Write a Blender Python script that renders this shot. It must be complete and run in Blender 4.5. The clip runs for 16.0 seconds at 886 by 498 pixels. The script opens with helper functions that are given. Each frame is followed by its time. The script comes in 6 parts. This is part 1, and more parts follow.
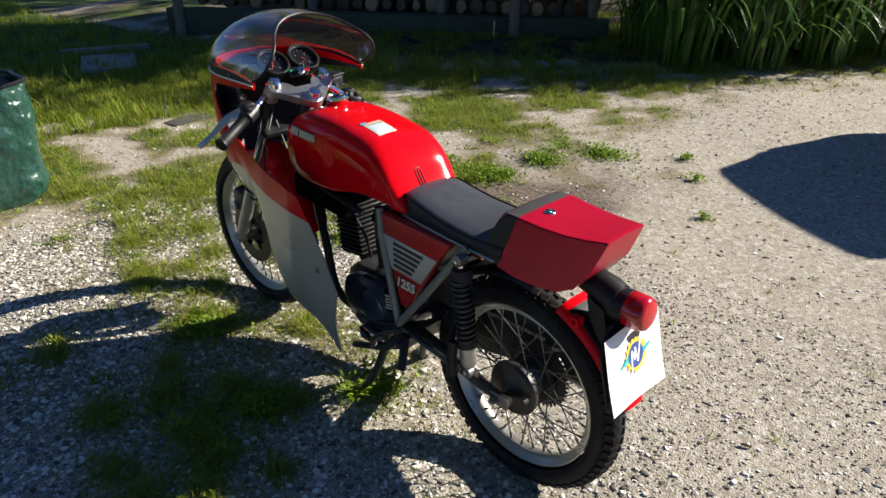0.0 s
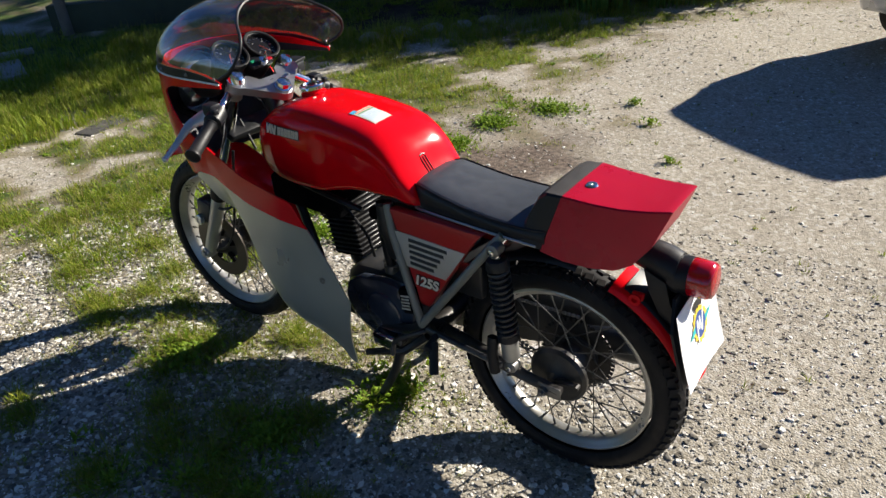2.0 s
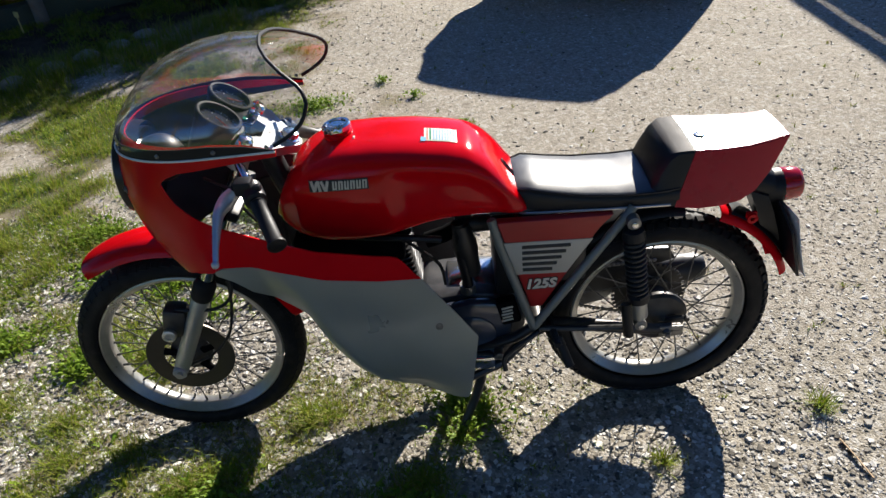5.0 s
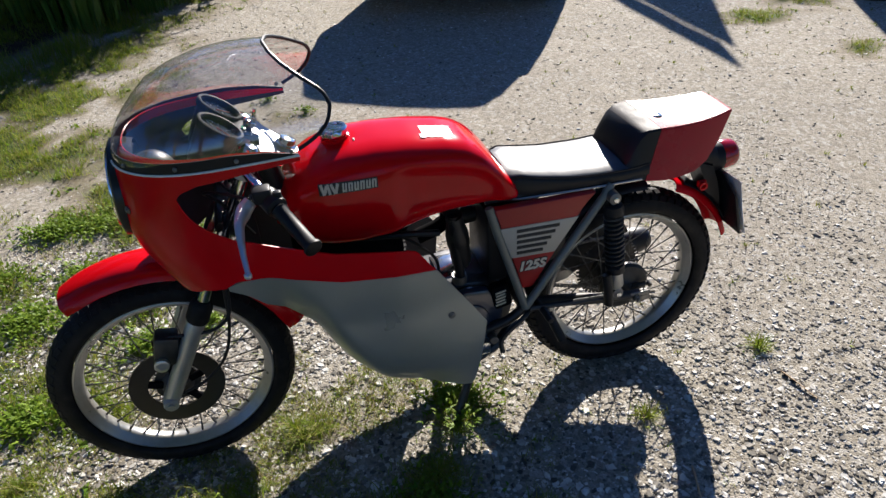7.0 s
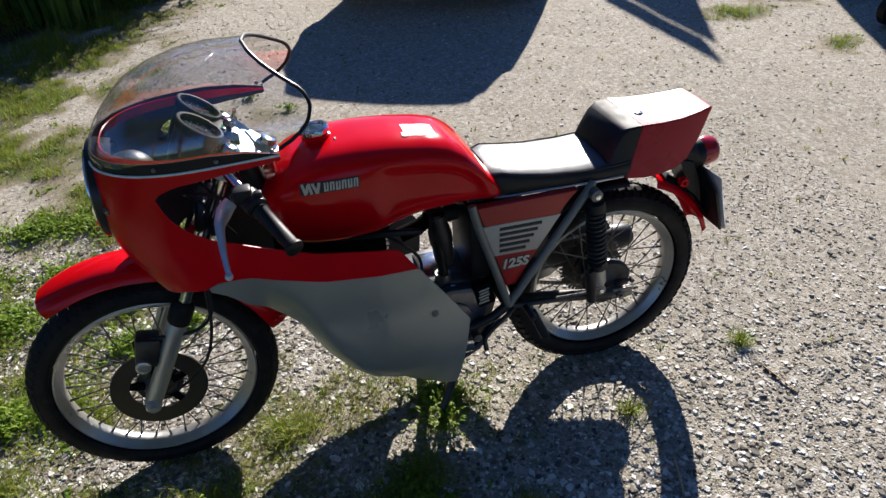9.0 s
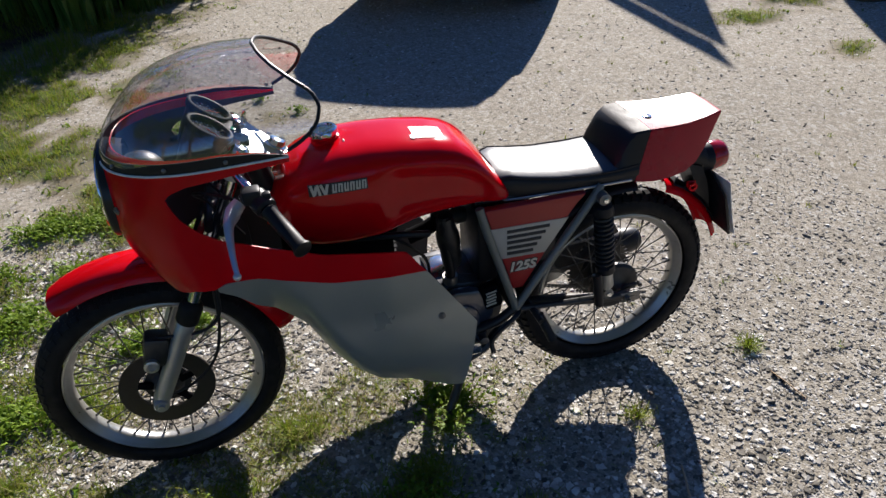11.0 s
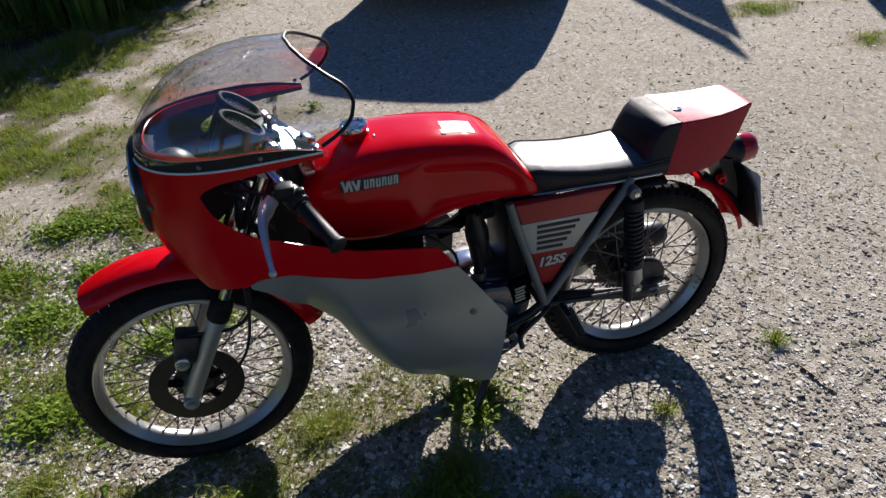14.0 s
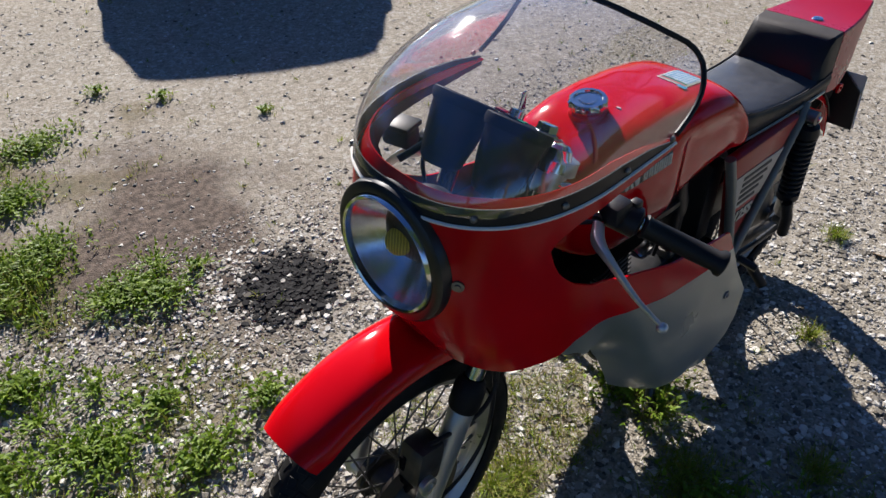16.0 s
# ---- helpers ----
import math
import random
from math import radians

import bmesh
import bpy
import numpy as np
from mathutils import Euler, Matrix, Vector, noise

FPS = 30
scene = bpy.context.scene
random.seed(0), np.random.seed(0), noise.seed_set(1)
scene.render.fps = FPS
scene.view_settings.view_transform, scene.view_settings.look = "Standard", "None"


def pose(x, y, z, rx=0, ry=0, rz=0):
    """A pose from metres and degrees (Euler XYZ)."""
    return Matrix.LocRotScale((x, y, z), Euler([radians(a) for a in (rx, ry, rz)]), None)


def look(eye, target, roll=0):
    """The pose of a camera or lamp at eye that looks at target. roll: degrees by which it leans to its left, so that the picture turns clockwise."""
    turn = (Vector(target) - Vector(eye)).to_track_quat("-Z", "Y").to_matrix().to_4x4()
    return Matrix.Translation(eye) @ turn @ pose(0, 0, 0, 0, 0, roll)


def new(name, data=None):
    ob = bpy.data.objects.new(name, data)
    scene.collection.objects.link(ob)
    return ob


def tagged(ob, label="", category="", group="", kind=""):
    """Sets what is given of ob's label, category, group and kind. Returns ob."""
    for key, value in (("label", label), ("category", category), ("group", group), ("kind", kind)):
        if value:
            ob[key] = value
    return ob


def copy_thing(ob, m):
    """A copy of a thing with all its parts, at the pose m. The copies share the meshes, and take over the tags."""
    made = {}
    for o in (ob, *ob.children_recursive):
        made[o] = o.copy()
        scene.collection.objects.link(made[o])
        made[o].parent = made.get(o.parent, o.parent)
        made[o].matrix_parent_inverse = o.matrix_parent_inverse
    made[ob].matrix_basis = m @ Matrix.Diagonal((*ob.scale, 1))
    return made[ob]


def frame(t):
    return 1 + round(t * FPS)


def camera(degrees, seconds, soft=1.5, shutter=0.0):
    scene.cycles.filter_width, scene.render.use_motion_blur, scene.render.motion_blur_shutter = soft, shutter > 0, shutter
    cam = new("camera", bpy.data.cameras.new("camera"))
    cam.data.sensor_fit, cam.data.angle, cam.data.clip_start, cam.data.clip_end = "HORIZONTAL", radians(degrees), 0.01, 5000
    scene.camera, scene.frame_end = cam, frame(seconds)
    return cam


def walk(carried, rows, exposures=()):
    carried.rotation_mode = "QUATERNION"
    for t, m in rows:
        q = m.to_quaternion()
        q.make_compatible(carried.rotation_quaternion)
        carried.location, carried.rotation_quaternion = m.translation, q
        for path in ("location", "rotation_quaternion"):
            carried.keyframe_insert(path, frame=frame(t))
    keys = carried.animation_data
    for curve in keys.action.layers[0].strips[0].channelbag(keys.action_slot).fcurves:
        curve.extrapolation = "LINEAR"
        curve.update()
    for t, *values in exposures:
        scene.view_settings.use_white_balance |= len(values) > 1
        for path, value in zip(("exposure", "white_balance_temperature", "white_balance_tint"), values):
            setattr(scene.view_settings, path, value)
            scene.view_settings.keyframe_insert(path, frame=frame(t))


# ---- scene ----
cam = camera(64.5, 16.0)
PATH = [
    (0, (-0.936, 1.21, 1.476), (0.337, -0.026, 0.551), 0.3),
    (0.5, (-0.923, 1.205, 1.474), (0.344, -0.03, 0.543), 0.3),
    (1, (-0.886, 1.236, 1.476), (0.352, -0.011, 0.519), -0.7),
    (1.5, (-0.809, 1.276, 1.472), (0.274, -0.083, 0.481), -1.8),
    (2, (-0.631, 1.253, 1.462), (0.442, -0.096, 0.448), -4.3),
    (2.5, (-0.453, 1.259, 1.483), (0.493, -0.162, 0.441), -4.7),
    (3, (-0.224, 1.349, 1.516), (0.469, -0.164, 0.406), -7.9),
    (3.5, (-0.017, 1.396, 1.539), (0.507, -0.158, 0.395), -7.2),
    (4, (0.174, 1.434, 1.555), (0.567, -0.158, 0.411), -8.6),
    (4.2, (0.248, 1.453, 1.565), (0.559, -0.157, 0.421), -7.8),
    (6.3, (0.821, 1.517, 1.577), (0.572, -0.12, 0.456), -4.8),
    (6.5, (0.863, 1.513, 1.581), (0.551, -0.112, 0.459), -4.0),
    (7, (0.901, 1.532, 1.579), (0.512, -0.079, 0.46), -3.6),
    (7.5, (0.894, 1.538, 1.584), (0.452, -0.058, 0.462), -3.6),
    (8, (0.892, 1.532, 1.584), (0.454, -0.062, 0.458), -3.3),
    (10.5, (0.892, 1.53, 1.583), (0.485, -0.067, 0.451), -3.5),
    (11, (0.891, 1.535, 1.583), (0.487, -0.071, 0.461), -3.3),
    (11.5, (0.89, 1.532, 1.58), (0.493, -0.078, 0.462), -3.6),
    (12, (0.894, 1.527, 1.581), (0.509, -0.084, 0.46), -3.5),
    (12.5, (0.898, 1.526, 1.582), (0.522, -0.086, 0.461), -3.7),
    (13, (0.904, 1.53, 1.583), (0.531, -0.084, 0.463), -3.5),
    (13.5, (0.916, 1.523, 1.585), (0.542, -0.088, 0.46), -3.6),
    (14, (0.948, 1.511, 1.58), (0.561, -0.093, 0.449), -4.0),
    (14.5, (1.007, 1.397, 1.55), (0.592, -0.179, 0.39), -3.0),
    (15, (1.091, 1.163, 1.532), (0.646, -0.382, 0.343), -2.9),
    (15.5, (1.359, 0.94, 1.492), (0.595, -0.478, 0.306), -2.0),
    (16, (1.675, 0.642, 1.493), (0.676, -0.517, 0.205), -2.1),
]
walk(cam, [(t, look(eye, target, roll)) for t, eye, target, roll in PATH], [(0, 1.36, 6450, 10), (4, 1.32, 6350, 10), (6.5, 1.30, 6200, 13), (8, 1.30, 6150, 13), (10.5, 1.09, 6100, 14), (16, 1.06, 6100, 15)])

# ---- world and sun ----
SUN_DX, SUN_DY = 0.93, 1.80          # shadow drift per metre of height
world = bpy.data.worlds.new("sky")
scene.world = world
world.use_nodes = True
wn = world.node_tree.nodes
sky = wn.new("ShaderNodeTexSky")
sky.sky_type = "NISHITA"
sky.sun_disc = False
sky.dust_density, sky.ozone_density = 0.3, 4.0
sky.sun_elevation = math.atan2(1, math.hypot(SUN_DX, SUN_DY))
sky.sun_rotation = math.atan2(-SUN_DX, -SUN_DY)
wn["Background"].inputs["Strength"].default_value = 0.036
sky_tone = wn.new("ShaderNodeMix")                     # clear deep blue of a dry afternoon
sky_tone.data_type, sky_tone.blend_type = "RGBA", "MULTIPLY"
sky_tone.inputs[0].default_value, sky_tone.inputs[7].default_value = 1.0, (0.62, 0.88, 1.32, 1)
world.node_tree.links.new(sky.outputs[0], sky_tone.inputs[6])
world.node_tree.links.new(sky_tone.outputs[2], wn["Background"].inputs[0])
sun_data = bpy.data.lights.new("sun", "SUN")
sun_data.energy, sun_data.angle, sun_data.color = 5.0, radians(0.5), (1.0, 0.92, 0.79)
sun = new("sun", sun_data)
sun.matrix_world = look((-9.3, -18.0, 10.0), (0, 0, 0))


# ---- materials ----
def mat(name, base, rough=0.5, metal=0.0, coat=0.0, spec=0.5, var=0.15, scale=30.0, bump=0.0, bump_scale=200.0, dust=0.0, rvar=0.1):
    """A surface with blotches at two sizes, uneven gloss and fine relief."""
    m = bpy.data.materials.new(name)
    m.use_nodes = True
    nt = m.node_tree
    n, l = nt.nodes, nt.links
    b = n["Principled BSDF"]
    tc = n.new("ShaderNodeTexCoord")
    n1 = n.new("ShaderNodeTexNoise")
    n1.inputs["Scale"].default_value, n1.inputs["Detail"].default_value = scale, 6
    l.new(tc.outputs["Object"], n1.inputs["Vector"])
    n2 = n.new("ShaderNodeTexNoise")
    n2.inputs["Scale"].default_value, n2.inputs["Detail"].default_value = scale * 0.15, 3
    l.new(tc.outputs["Object"], n2.inputs["Vector"])
    mix = n.new("ShaderNodeMath")
    mix.operation = "ADD"
    l.new(n1.outputs["Fac"], mix.inputs[0])
    l.new(n2.outputs["Fac"], mix.inputs[1])
    ramp = n.new("ShaderNodeMapRange")
    ramp.inputs[1].default_value, ramp.inputs[2].default_value = 0.6, 1.4
    ramp.inputs[3].default_value, ramp.inputs[4].default_value = 1 - var, 1 + var
    l.new(mix.outputs[0], ramp.inputs[0])
    col = n.new("ShaderNodeMix")
    col.data_type, col.blend_type = "RGBA", "MULTIPLY"
    col.inputs[0].default_value = 1.0
    col.inputs[6].default_value = (*base, 1)
    l.new(ramp.outputs[0], col.inputs[7])
    out = col.outputs[2]
    if dust:
        dm = n.new("ShaderNodeMix")
        dm.data_type = "RGBA"
        dr = n.new("ShaderNodeMapRange")
        dr.inputs[1].default_value, dr.inputs[2].default_value = 0.48, 0.7
        dr.inputs[4].default_value = dust
        n3 = n.new("ShaderNodeTexNoise")
        n3.inputs["Scale"].default_value, n3.inputs["Detail"].default_value = scale * 0.4, 8
        l.new(tc.outputs["Object"], n3.inputs["Vector"])
        l.new(n3.outputs["Fac"], dr.inputs[0])
        l.new(dr.outputs[0], dm.inputs[0])
        l.new(out, dm.inputs[6])
        dm.inputs[7].default_value = (0.34, 0.30, 0.24, 1)
        out = dm.outputs[2]
    l.new(out, b.inputs["Base Color"])
    rr = n.new("ShaderNodeMapRange")
    rr.inputs[1].default_value, rr.inputs[2].default_value = 0.6, 1.4
    rr.inputs[3].default_value, rr.inputs[4].default_value = max(0.02, rough - rvar), min(1, rough + rvar)
    l.new(mix.outputs[0], rr.inputs[0])
    l.new(rr.outputs[0], b.inputs["Roughness"])
    b.inputs["Metallic"].default_value = metal
    b.inputs["Specular IOR Level"].default_value = spec
    b.inputs["Coat Weight"].default_value = coat
    b.inputs["Coat Roughness"].default_value = 0.06
    if bump:
        bp = n.new("ShaderNodeBump")
        bp.inputs["Strength"].default_value, bp.inputs["Distance"].default_value = bump, 0.002
        n4 = n.new("ShaderNodeTexNoise")
        n4.inputs["Scale"].default_value, n4.inputs["Detail"].default_value = bump_scale, 4
        l.new(tc.outputs["Object"], n4.inputs["Vector"])
        l.new(n4.outputs["Fac"], bp.inputs["Height"])
        l.new(bp.outputs[0], b.inputs["Normal"])
    return m


RED = mat("red_gloss", (0.58, 0.002, 0.006), 0.10, spec=0.22, var=0.08, scale=14, rvar=0.05)
RED_FAIR = mat("red_fairing", (0.55, 0.002, 0.007), 0.20, spec=0.15, var=0.10, scale=12, rvar=0.06)
RED_TAIL = mat("red_tail", (0.35, 0.004, 0.022), 0.30, spec=0.24, var=0.10, scale=18, bump=0.03, bump_scale=300)
RED_COVER = mat("red_cover", (0.36, 0.010, 0.010), 0.38, var=0.12, scale=25)
SILVER = mat("silver_paint", (0.37, 0.388, 0.345), 0.35, metal=0.55, var=0.08, scale=10)
COVER_GREY = mat("cover_grey", (0.42, 0.41, 0.37), 0.5, metal=0.3, var=0.08, scale=30)
TUBE_GREY = mat("tube_grey", (0.17, 0.18, 0.165), 0.45, metal=0.3, var=0.12, scale=40)
BLACK = mat("black_paint", (0.012, 0.013, 0.015), 0.38, var=0.3, scale=40)
BLACK_PLASTIC = mat("black_plastic", (0.008, 0.0085, 0.011), 0.45, spec=0.3, var=0.2, scale=60, bump=0.05, bump_scale=500)
INNER_BLACK = mat("inner_black", (0.012, 0.014, 0.022), 0.6, var=0.2, scale=30)
RUBBER = mat("rubber", (0.006, 0.006, 0.007), 0.62, spec=0.2, var=0.25, scale=60, bump=0.06, bump_scale=400, dust=0.035)
GRIP = mat("grip_rubber", (0.007, 0.007, 0.008), 0.5, spec=0.3, var=0.2, scale=80, bump=0.1, bump_scale=600)
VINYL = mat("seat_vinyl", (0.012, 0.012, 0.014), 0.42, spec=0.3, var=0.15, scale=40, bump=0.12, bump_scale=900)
# same vinyl as the flanks, with the skylight on the seat's top in its colour
VINYL_SKYLIT = mat("seat_vinyl_skylit", (0.048, 0.053, 0.063), 0.40, var=0.15, scale=40, bump=0.12, bump_scale=900)
VINYL_WORN = mat("seat_vinyl_worn", (0.060, 0.056, 0.054), 0.62, spec=0.25, var=0.15, scale=40, bump=0.12, bump_scale=900)
MIRROR = mat("lamp_mirror", (0.86, 0.88, 0.92), 0.20, metal=0.95, var=0.03, scale=60, rvar=0.04)
CHROME = mat("chrome", (0.72, 0.72, 0.72), 0.12, metal=1.0, var=0.08, scale=60, rvar=0.06)
ALU = mat("aluminium", (0.55, 0.54, 0.51), 0.33, metal=0.85, var=0.12, scale=50, dust=0.1)
LEVER_ALU = mat("lever_alloy", (0.55, 0.57, 0.60), 0.36, metal=0.7, var=0.1, scale=60)
YOKE_ALU = mat("yoke_alloy", (0.40, 0.40, 0.40), 0.40, metal=0.9, var=0.15, scale=50, dust=0.08)
RIM_ALU = mat("rim_aluminium", (0.37, 0.365, 0.34), 0.34, metal=0.7, var=0.12, scale=60, dust=0.18)
FORK_ALU = mat("fork_aluminium", (0.42, 0.42, 0.40), 0.40, metal=0.7, var=0.1, scale=40, dust=0.1)
STEEL = mat("steel_dull", (0.20, 0.195, 0.185), 0.45, metal=0.8, var=0.2, scale=60, dust=0.2)
SPOKE = mat("spoke_steel", (0.10, 0.10, 0.098), 0.4, metal=0.8, var=0.2, scale=60)
DISC_IRON = mat("disc_iron", (0.065, 0.056, 0.048), 0.45, metal=0.7, var=0.15, scale=60)
ENGINE = mat("engine_alloy", (0.07, 0.072, 0.078), 0.40, metal=0.5, var=0.25, scale=40, dust=0.15)
COVER_BLUE = mat("cover_blue_black", (0.040, 0.050, 0.075), 0.20, spec=0.9, var=0.3, scale=30, dust=0.06)
FIN_ALLOY = mat("fin_alloy", (0.055, 0.055, 0.058), 0.38, metal=0.35, var=0.3, scale=50, dust=0.08)
ENGINE_DARK = mat("engine_dark", (0.005, 0.005, 0.006), 0.9, metal=0.0, spec=0.02, var=0.3, scale=40, dust=0.02)
HUB_DARK = mat("hub_dark", (0.045, 0.043, 0.042), 0.45, metal=0.6, var=0.25, scale=50, dust=0.12)
CASE_ALU = mat("case_polished", (0.55, 0.56, 0.58), 0.20, metal=0.9, var=0.12, scale=30)
PAPER = mat("paper", (0.78, 0.78, 0.80), 0.6, var=0.03, scale=20)
WHITE = mat("white_line", (0.75, 0.74, 0.70), 0.5, var=0.05)
CREAM = mat("cream_letter", (0.62, 0.58, 0.48), 0.5, var=0.06, scale=90)
YELLOW = mat("yellow_ink", (0.70, 0.50, 0.05), 0.5, var=0.05)
BLUE = mat("blue_ink", (0.03, 0.07, 0.25), 0.5, var=0.05)
TEAL = mat("teal_ink", (0.02, 0.40, 0.42), 0.5, var=0.05)
CYAN = mat("cyan_ink", (0.05, 0.30, 0.48), 0.5, var=0.05)
INK = mat("black_ink", (0.015, 0.015, 0.015), 0.5, var=0.05)
DIAL = mat("dial_face", (0.010, 0.010, 0.012), 0.7, spec=0.04, var=0.1)
ORANGE = mat("orange_needle", (0.7, 0.10, 0.05), 0.5, var=0.05)
GREENLAMP = mat("green_lens", (0.02, 0.25, 0.12), 0.25, var=0.05)
LENS_RED = mat("lens_red", (0.36, 0.003, 0.008), 0.12, var=0.08, scale=80, coat=0.5)
CAR_SILVER = mat("car_silver", (0.50, 0.50, 0.49), 0.32, metal=0.5, coat=0.6, var=0.04, scale=6)
CAR_GLASS = mat("car_glass", (0.02, 0.025, 0.03), 0.06, var=0.05)


def glass(name, tint, gloss_low, gloss_high, rough=0.03, haze=0.0):
    """Thin clear sheet: a tinted see-through body with a gloss that grows at grazing angles."""
    m = bpy.data.materials.new(name)
    m.use_nodes = True
    nt = m.node_tree
    n, l = nt.nodes, nt.links
    n.remove(n["Principled BSDF"])
    tr = n.new("ShaderNodeBsdfTransparent")
    tr.inputs[0].default_value = (*tint, 1)
    gl = n.new("ShaderNodeBsdfGlossy")
    gl.inputs["Roughness"].default_value = rough
    lw = n.new("ShaderNodeLayerWeight")
    lw.inputs[0].default_value = 0.5
    fr = n.new("ShaderNodeMath")
    fr.operation = "POWER"
    fr.inputs[1].default_value = 3.2
    l.new(lw.outputs["Facing"], fr.inputs[0])
    mr = n.new("ShaderNodeMapRange")
    mr.inputs[3].default_value, mr.inputs[4].default_value = gloss_low, gloss_high
    mx = n.new("ShaderNodeMixShader")
    l.new(fr.outputs[0], mr.inputs[0])
    l.new(mr.outputs[0], mx.inputs[0])
    l.new(tr.outputs[0], mx.inputs[1])
    l.new(gl.outputs[0], mx.inputs[2])
    out = mx.outputs[0]
    if haze:                                               # pale film: dust, and the screen's bright sky glow put into colour
        df = n.new("ShaderNodeBsdfDiffuse")
        df.inputs[0].default_value = (.62, .60, .56, 1)
        nz_ = n.new("ShaderNodeTexNoise")
        nz_.inputs["Scale"].default_value, nz_.inputs["Detail"].default_value = 9, 6
        hr = n.new("ShaderNodeMapRange")
        hr.inputs[1].default_value, hr.inputs[2].default_value = .3, .7
        hr.inputs[3].default_value, hr.inputs[4].default_value = haze * .5, haze * 1.5
        l.new(nz_.outputs["Fac"], hr.inputs[0])
        mh = n.new("ShaderNodeMixShader")
        l.new(hr.outputs[0], mh.inputs[0])
        l.new(out, mh.inputs[1])
        l.new(df.outputs[0], mh.inputs[2])
        out = mh.outputs[0]
    l.new(out, n["Material Output"].inputs[0])
    return m


SCREEN = glass("screen_clear", (0.95, 0.95, 0.96), 0.18, 0.75, 0.05, 0.06)
LENS_CLEAR = glass("lens_clear", (0.92, 0.92, 0.92), 0.02, 0.16)
LENS_RIB = glass("lens_rib", (0.86, 0.87, 0.90), 0.03, 0.12)


# ---- mesh helpers ----
def finish(bm, smooth=True, angle=40):
    bmesh.ops.recalc_face_normals(bm, faces=bm.faces)
    if smooth:
        for f in bm.faces:
            f.smooth = True
        lim = radians(angle)
        for e in bm.edges:
            if len(e.link_faces) == 2 and e.calc_face_angle(0) > lim:
                e.smooth = False
    return bm


def part(name, bm, material, parent=None, label="", smooth=True, angle=40):
    finish(bm, smooth, angle)
    me = bpy.data.meshes.new(name)
    bm.to_mesh(me)
    bm.free()
    ob = new(name, me)
    for m in (material if isinstance(material, (list, tuple)) else [material]):
        me.materials.append(m)
    if parent is not None:
        ob.parent = parent
    if label:
        tagged(ob, label)
    return ob


def empty(name, place=(0, 0, 0), parent=None):
    ob = new(name)
    ob.location = place
    ob.empty_display_size = 0.1
    if parent is not None:
        ob.parent = parent
    return ob


def catmull(pts, n):
    """A smooth line of n points through pts."""
    p = np.array(pts, float)
    if len(p) == 2:
        return [Vector(p[0] + (p[1] - p[0]) * k / (n - 1)) for k in range(n)]
    q = np.vstack([2 * p[0] - p[1], p, 2 * p[-1] - p[-2]])
    out = []
    for k in range(n):
        u = k / (n - 1) * (len(p) - 1)
        i = min(int(u), len(p) - 2)
        t = u - i
        a, b, c, d = q[i:i + 4]
        out.append(Vector(0.5 * (2 * b + (c - a) * t + (2 * a - 5 * b + 4 * c - d) * t * t + (3 * b - a - 3 * c + d) * t ** 3)))
    return out


def interp(x, table):
    xs, ys = zip(*table)
    return float(np.interp(x, xs, ys))


def loft(rings, closed=True, caps=True, bm=None):
    """Skin over rings of equally many points."""
    bm = bm or bmesh.new()
    vs = [[bm.verts.new(p) for p in r] for r in rings]
    m = len(rings[0])
    for a, b in zip(vs, vs[1:]):
        for k in range(m if closed else m - 1):
            bm.faces.new((a[k], a[(k + 1) % m], b[(k + 1) % m], b[k]))
    if caps and closed:
        bm.faces.new(vs[0][::-1])
        bm.faces.new(vs[-1])
    return bm


def tube(pts, r, seg=10, n=None, bm=None, flat=1.0):
    """A round bar along a smooth line; r may be a list along it."""
    line = catmull(pts, n) if n else [Vector(p) for p in pts]
    rings, side = [], None
    for k, p in enumerate(line):
        d = (line[min(k + 1, len(line) - 1)] - line[max(k - 1, 0)]).normalized()
        if side is None:
            side = d.orthogonal().normalized() if abs(d.y) > 0.9 else Vector((0, 1, 0)).cross(d).normalized()
        side = (side - d * side.dot(d)).normalized()
        up = d.cross(side)
        rad = r if not isinstance(r, (list, tuple)) else float(np.interp(k / (len(line) - 1), np.linspace(0, 1, len(r)), r))
        rings.append([p + rad * (math.cos(a) * side + flat * math.sin(a) * up) for a in (2 * math.pi * j / seg for j in range(seg))])
    return loft(rings, bm=bm)


def revolve(profile, centre, axis, seg=32, bm=None, caps=False, arc=(0, 2 * math.pi)):
    """Turn a profile of (distance along the axis, radius) round the axis."""
    bm = bm or bmesh.new()
    ax = Vector(axis).normalized()
    u = ax.orthogonal().normalized()
    w = ax.cross(u)
    rings = []
    for h, r in profile:
        rings.append([Vector(centre) + ax * h + max(r, 1e-4) * (math.cos(a) * u + math.sin(a) * w) for a in (2 * math.pi * k / seg for k in range(seg))])
    return loft(rings, caps=caps, bm=bm)


def box(centre, size, bevel=0.0, turn=None, bm=None, segs=2):
    bm2 = bmesh.new()
    bmesh.ops.create_cube(bm2, size=1)
    bmesh.ops.scale(bm2, vec=size, verts=bm2.verts)
    if bevel:
        bmesh.ops.bevel(bm2, geom=bm2.edges[:], offset=bevel, segments=segs, affect="EDGES", profile=0.5)
    m = Matrix.Translation(centre) @ (turn if turn is not None else Matrix.Identity(4))
    bmesh.ops.transform(bm2, matrix=m, verts=bm2.verts)
    if bm is None:
        return bm2
    tmp = bpy.data.meshes.new("t")
    bm2.to_mesh(tmp)
    bm2.free()
    bm.from_mesh(tmp)
    bpy.data.meshes.remove(tmp)
    return bm


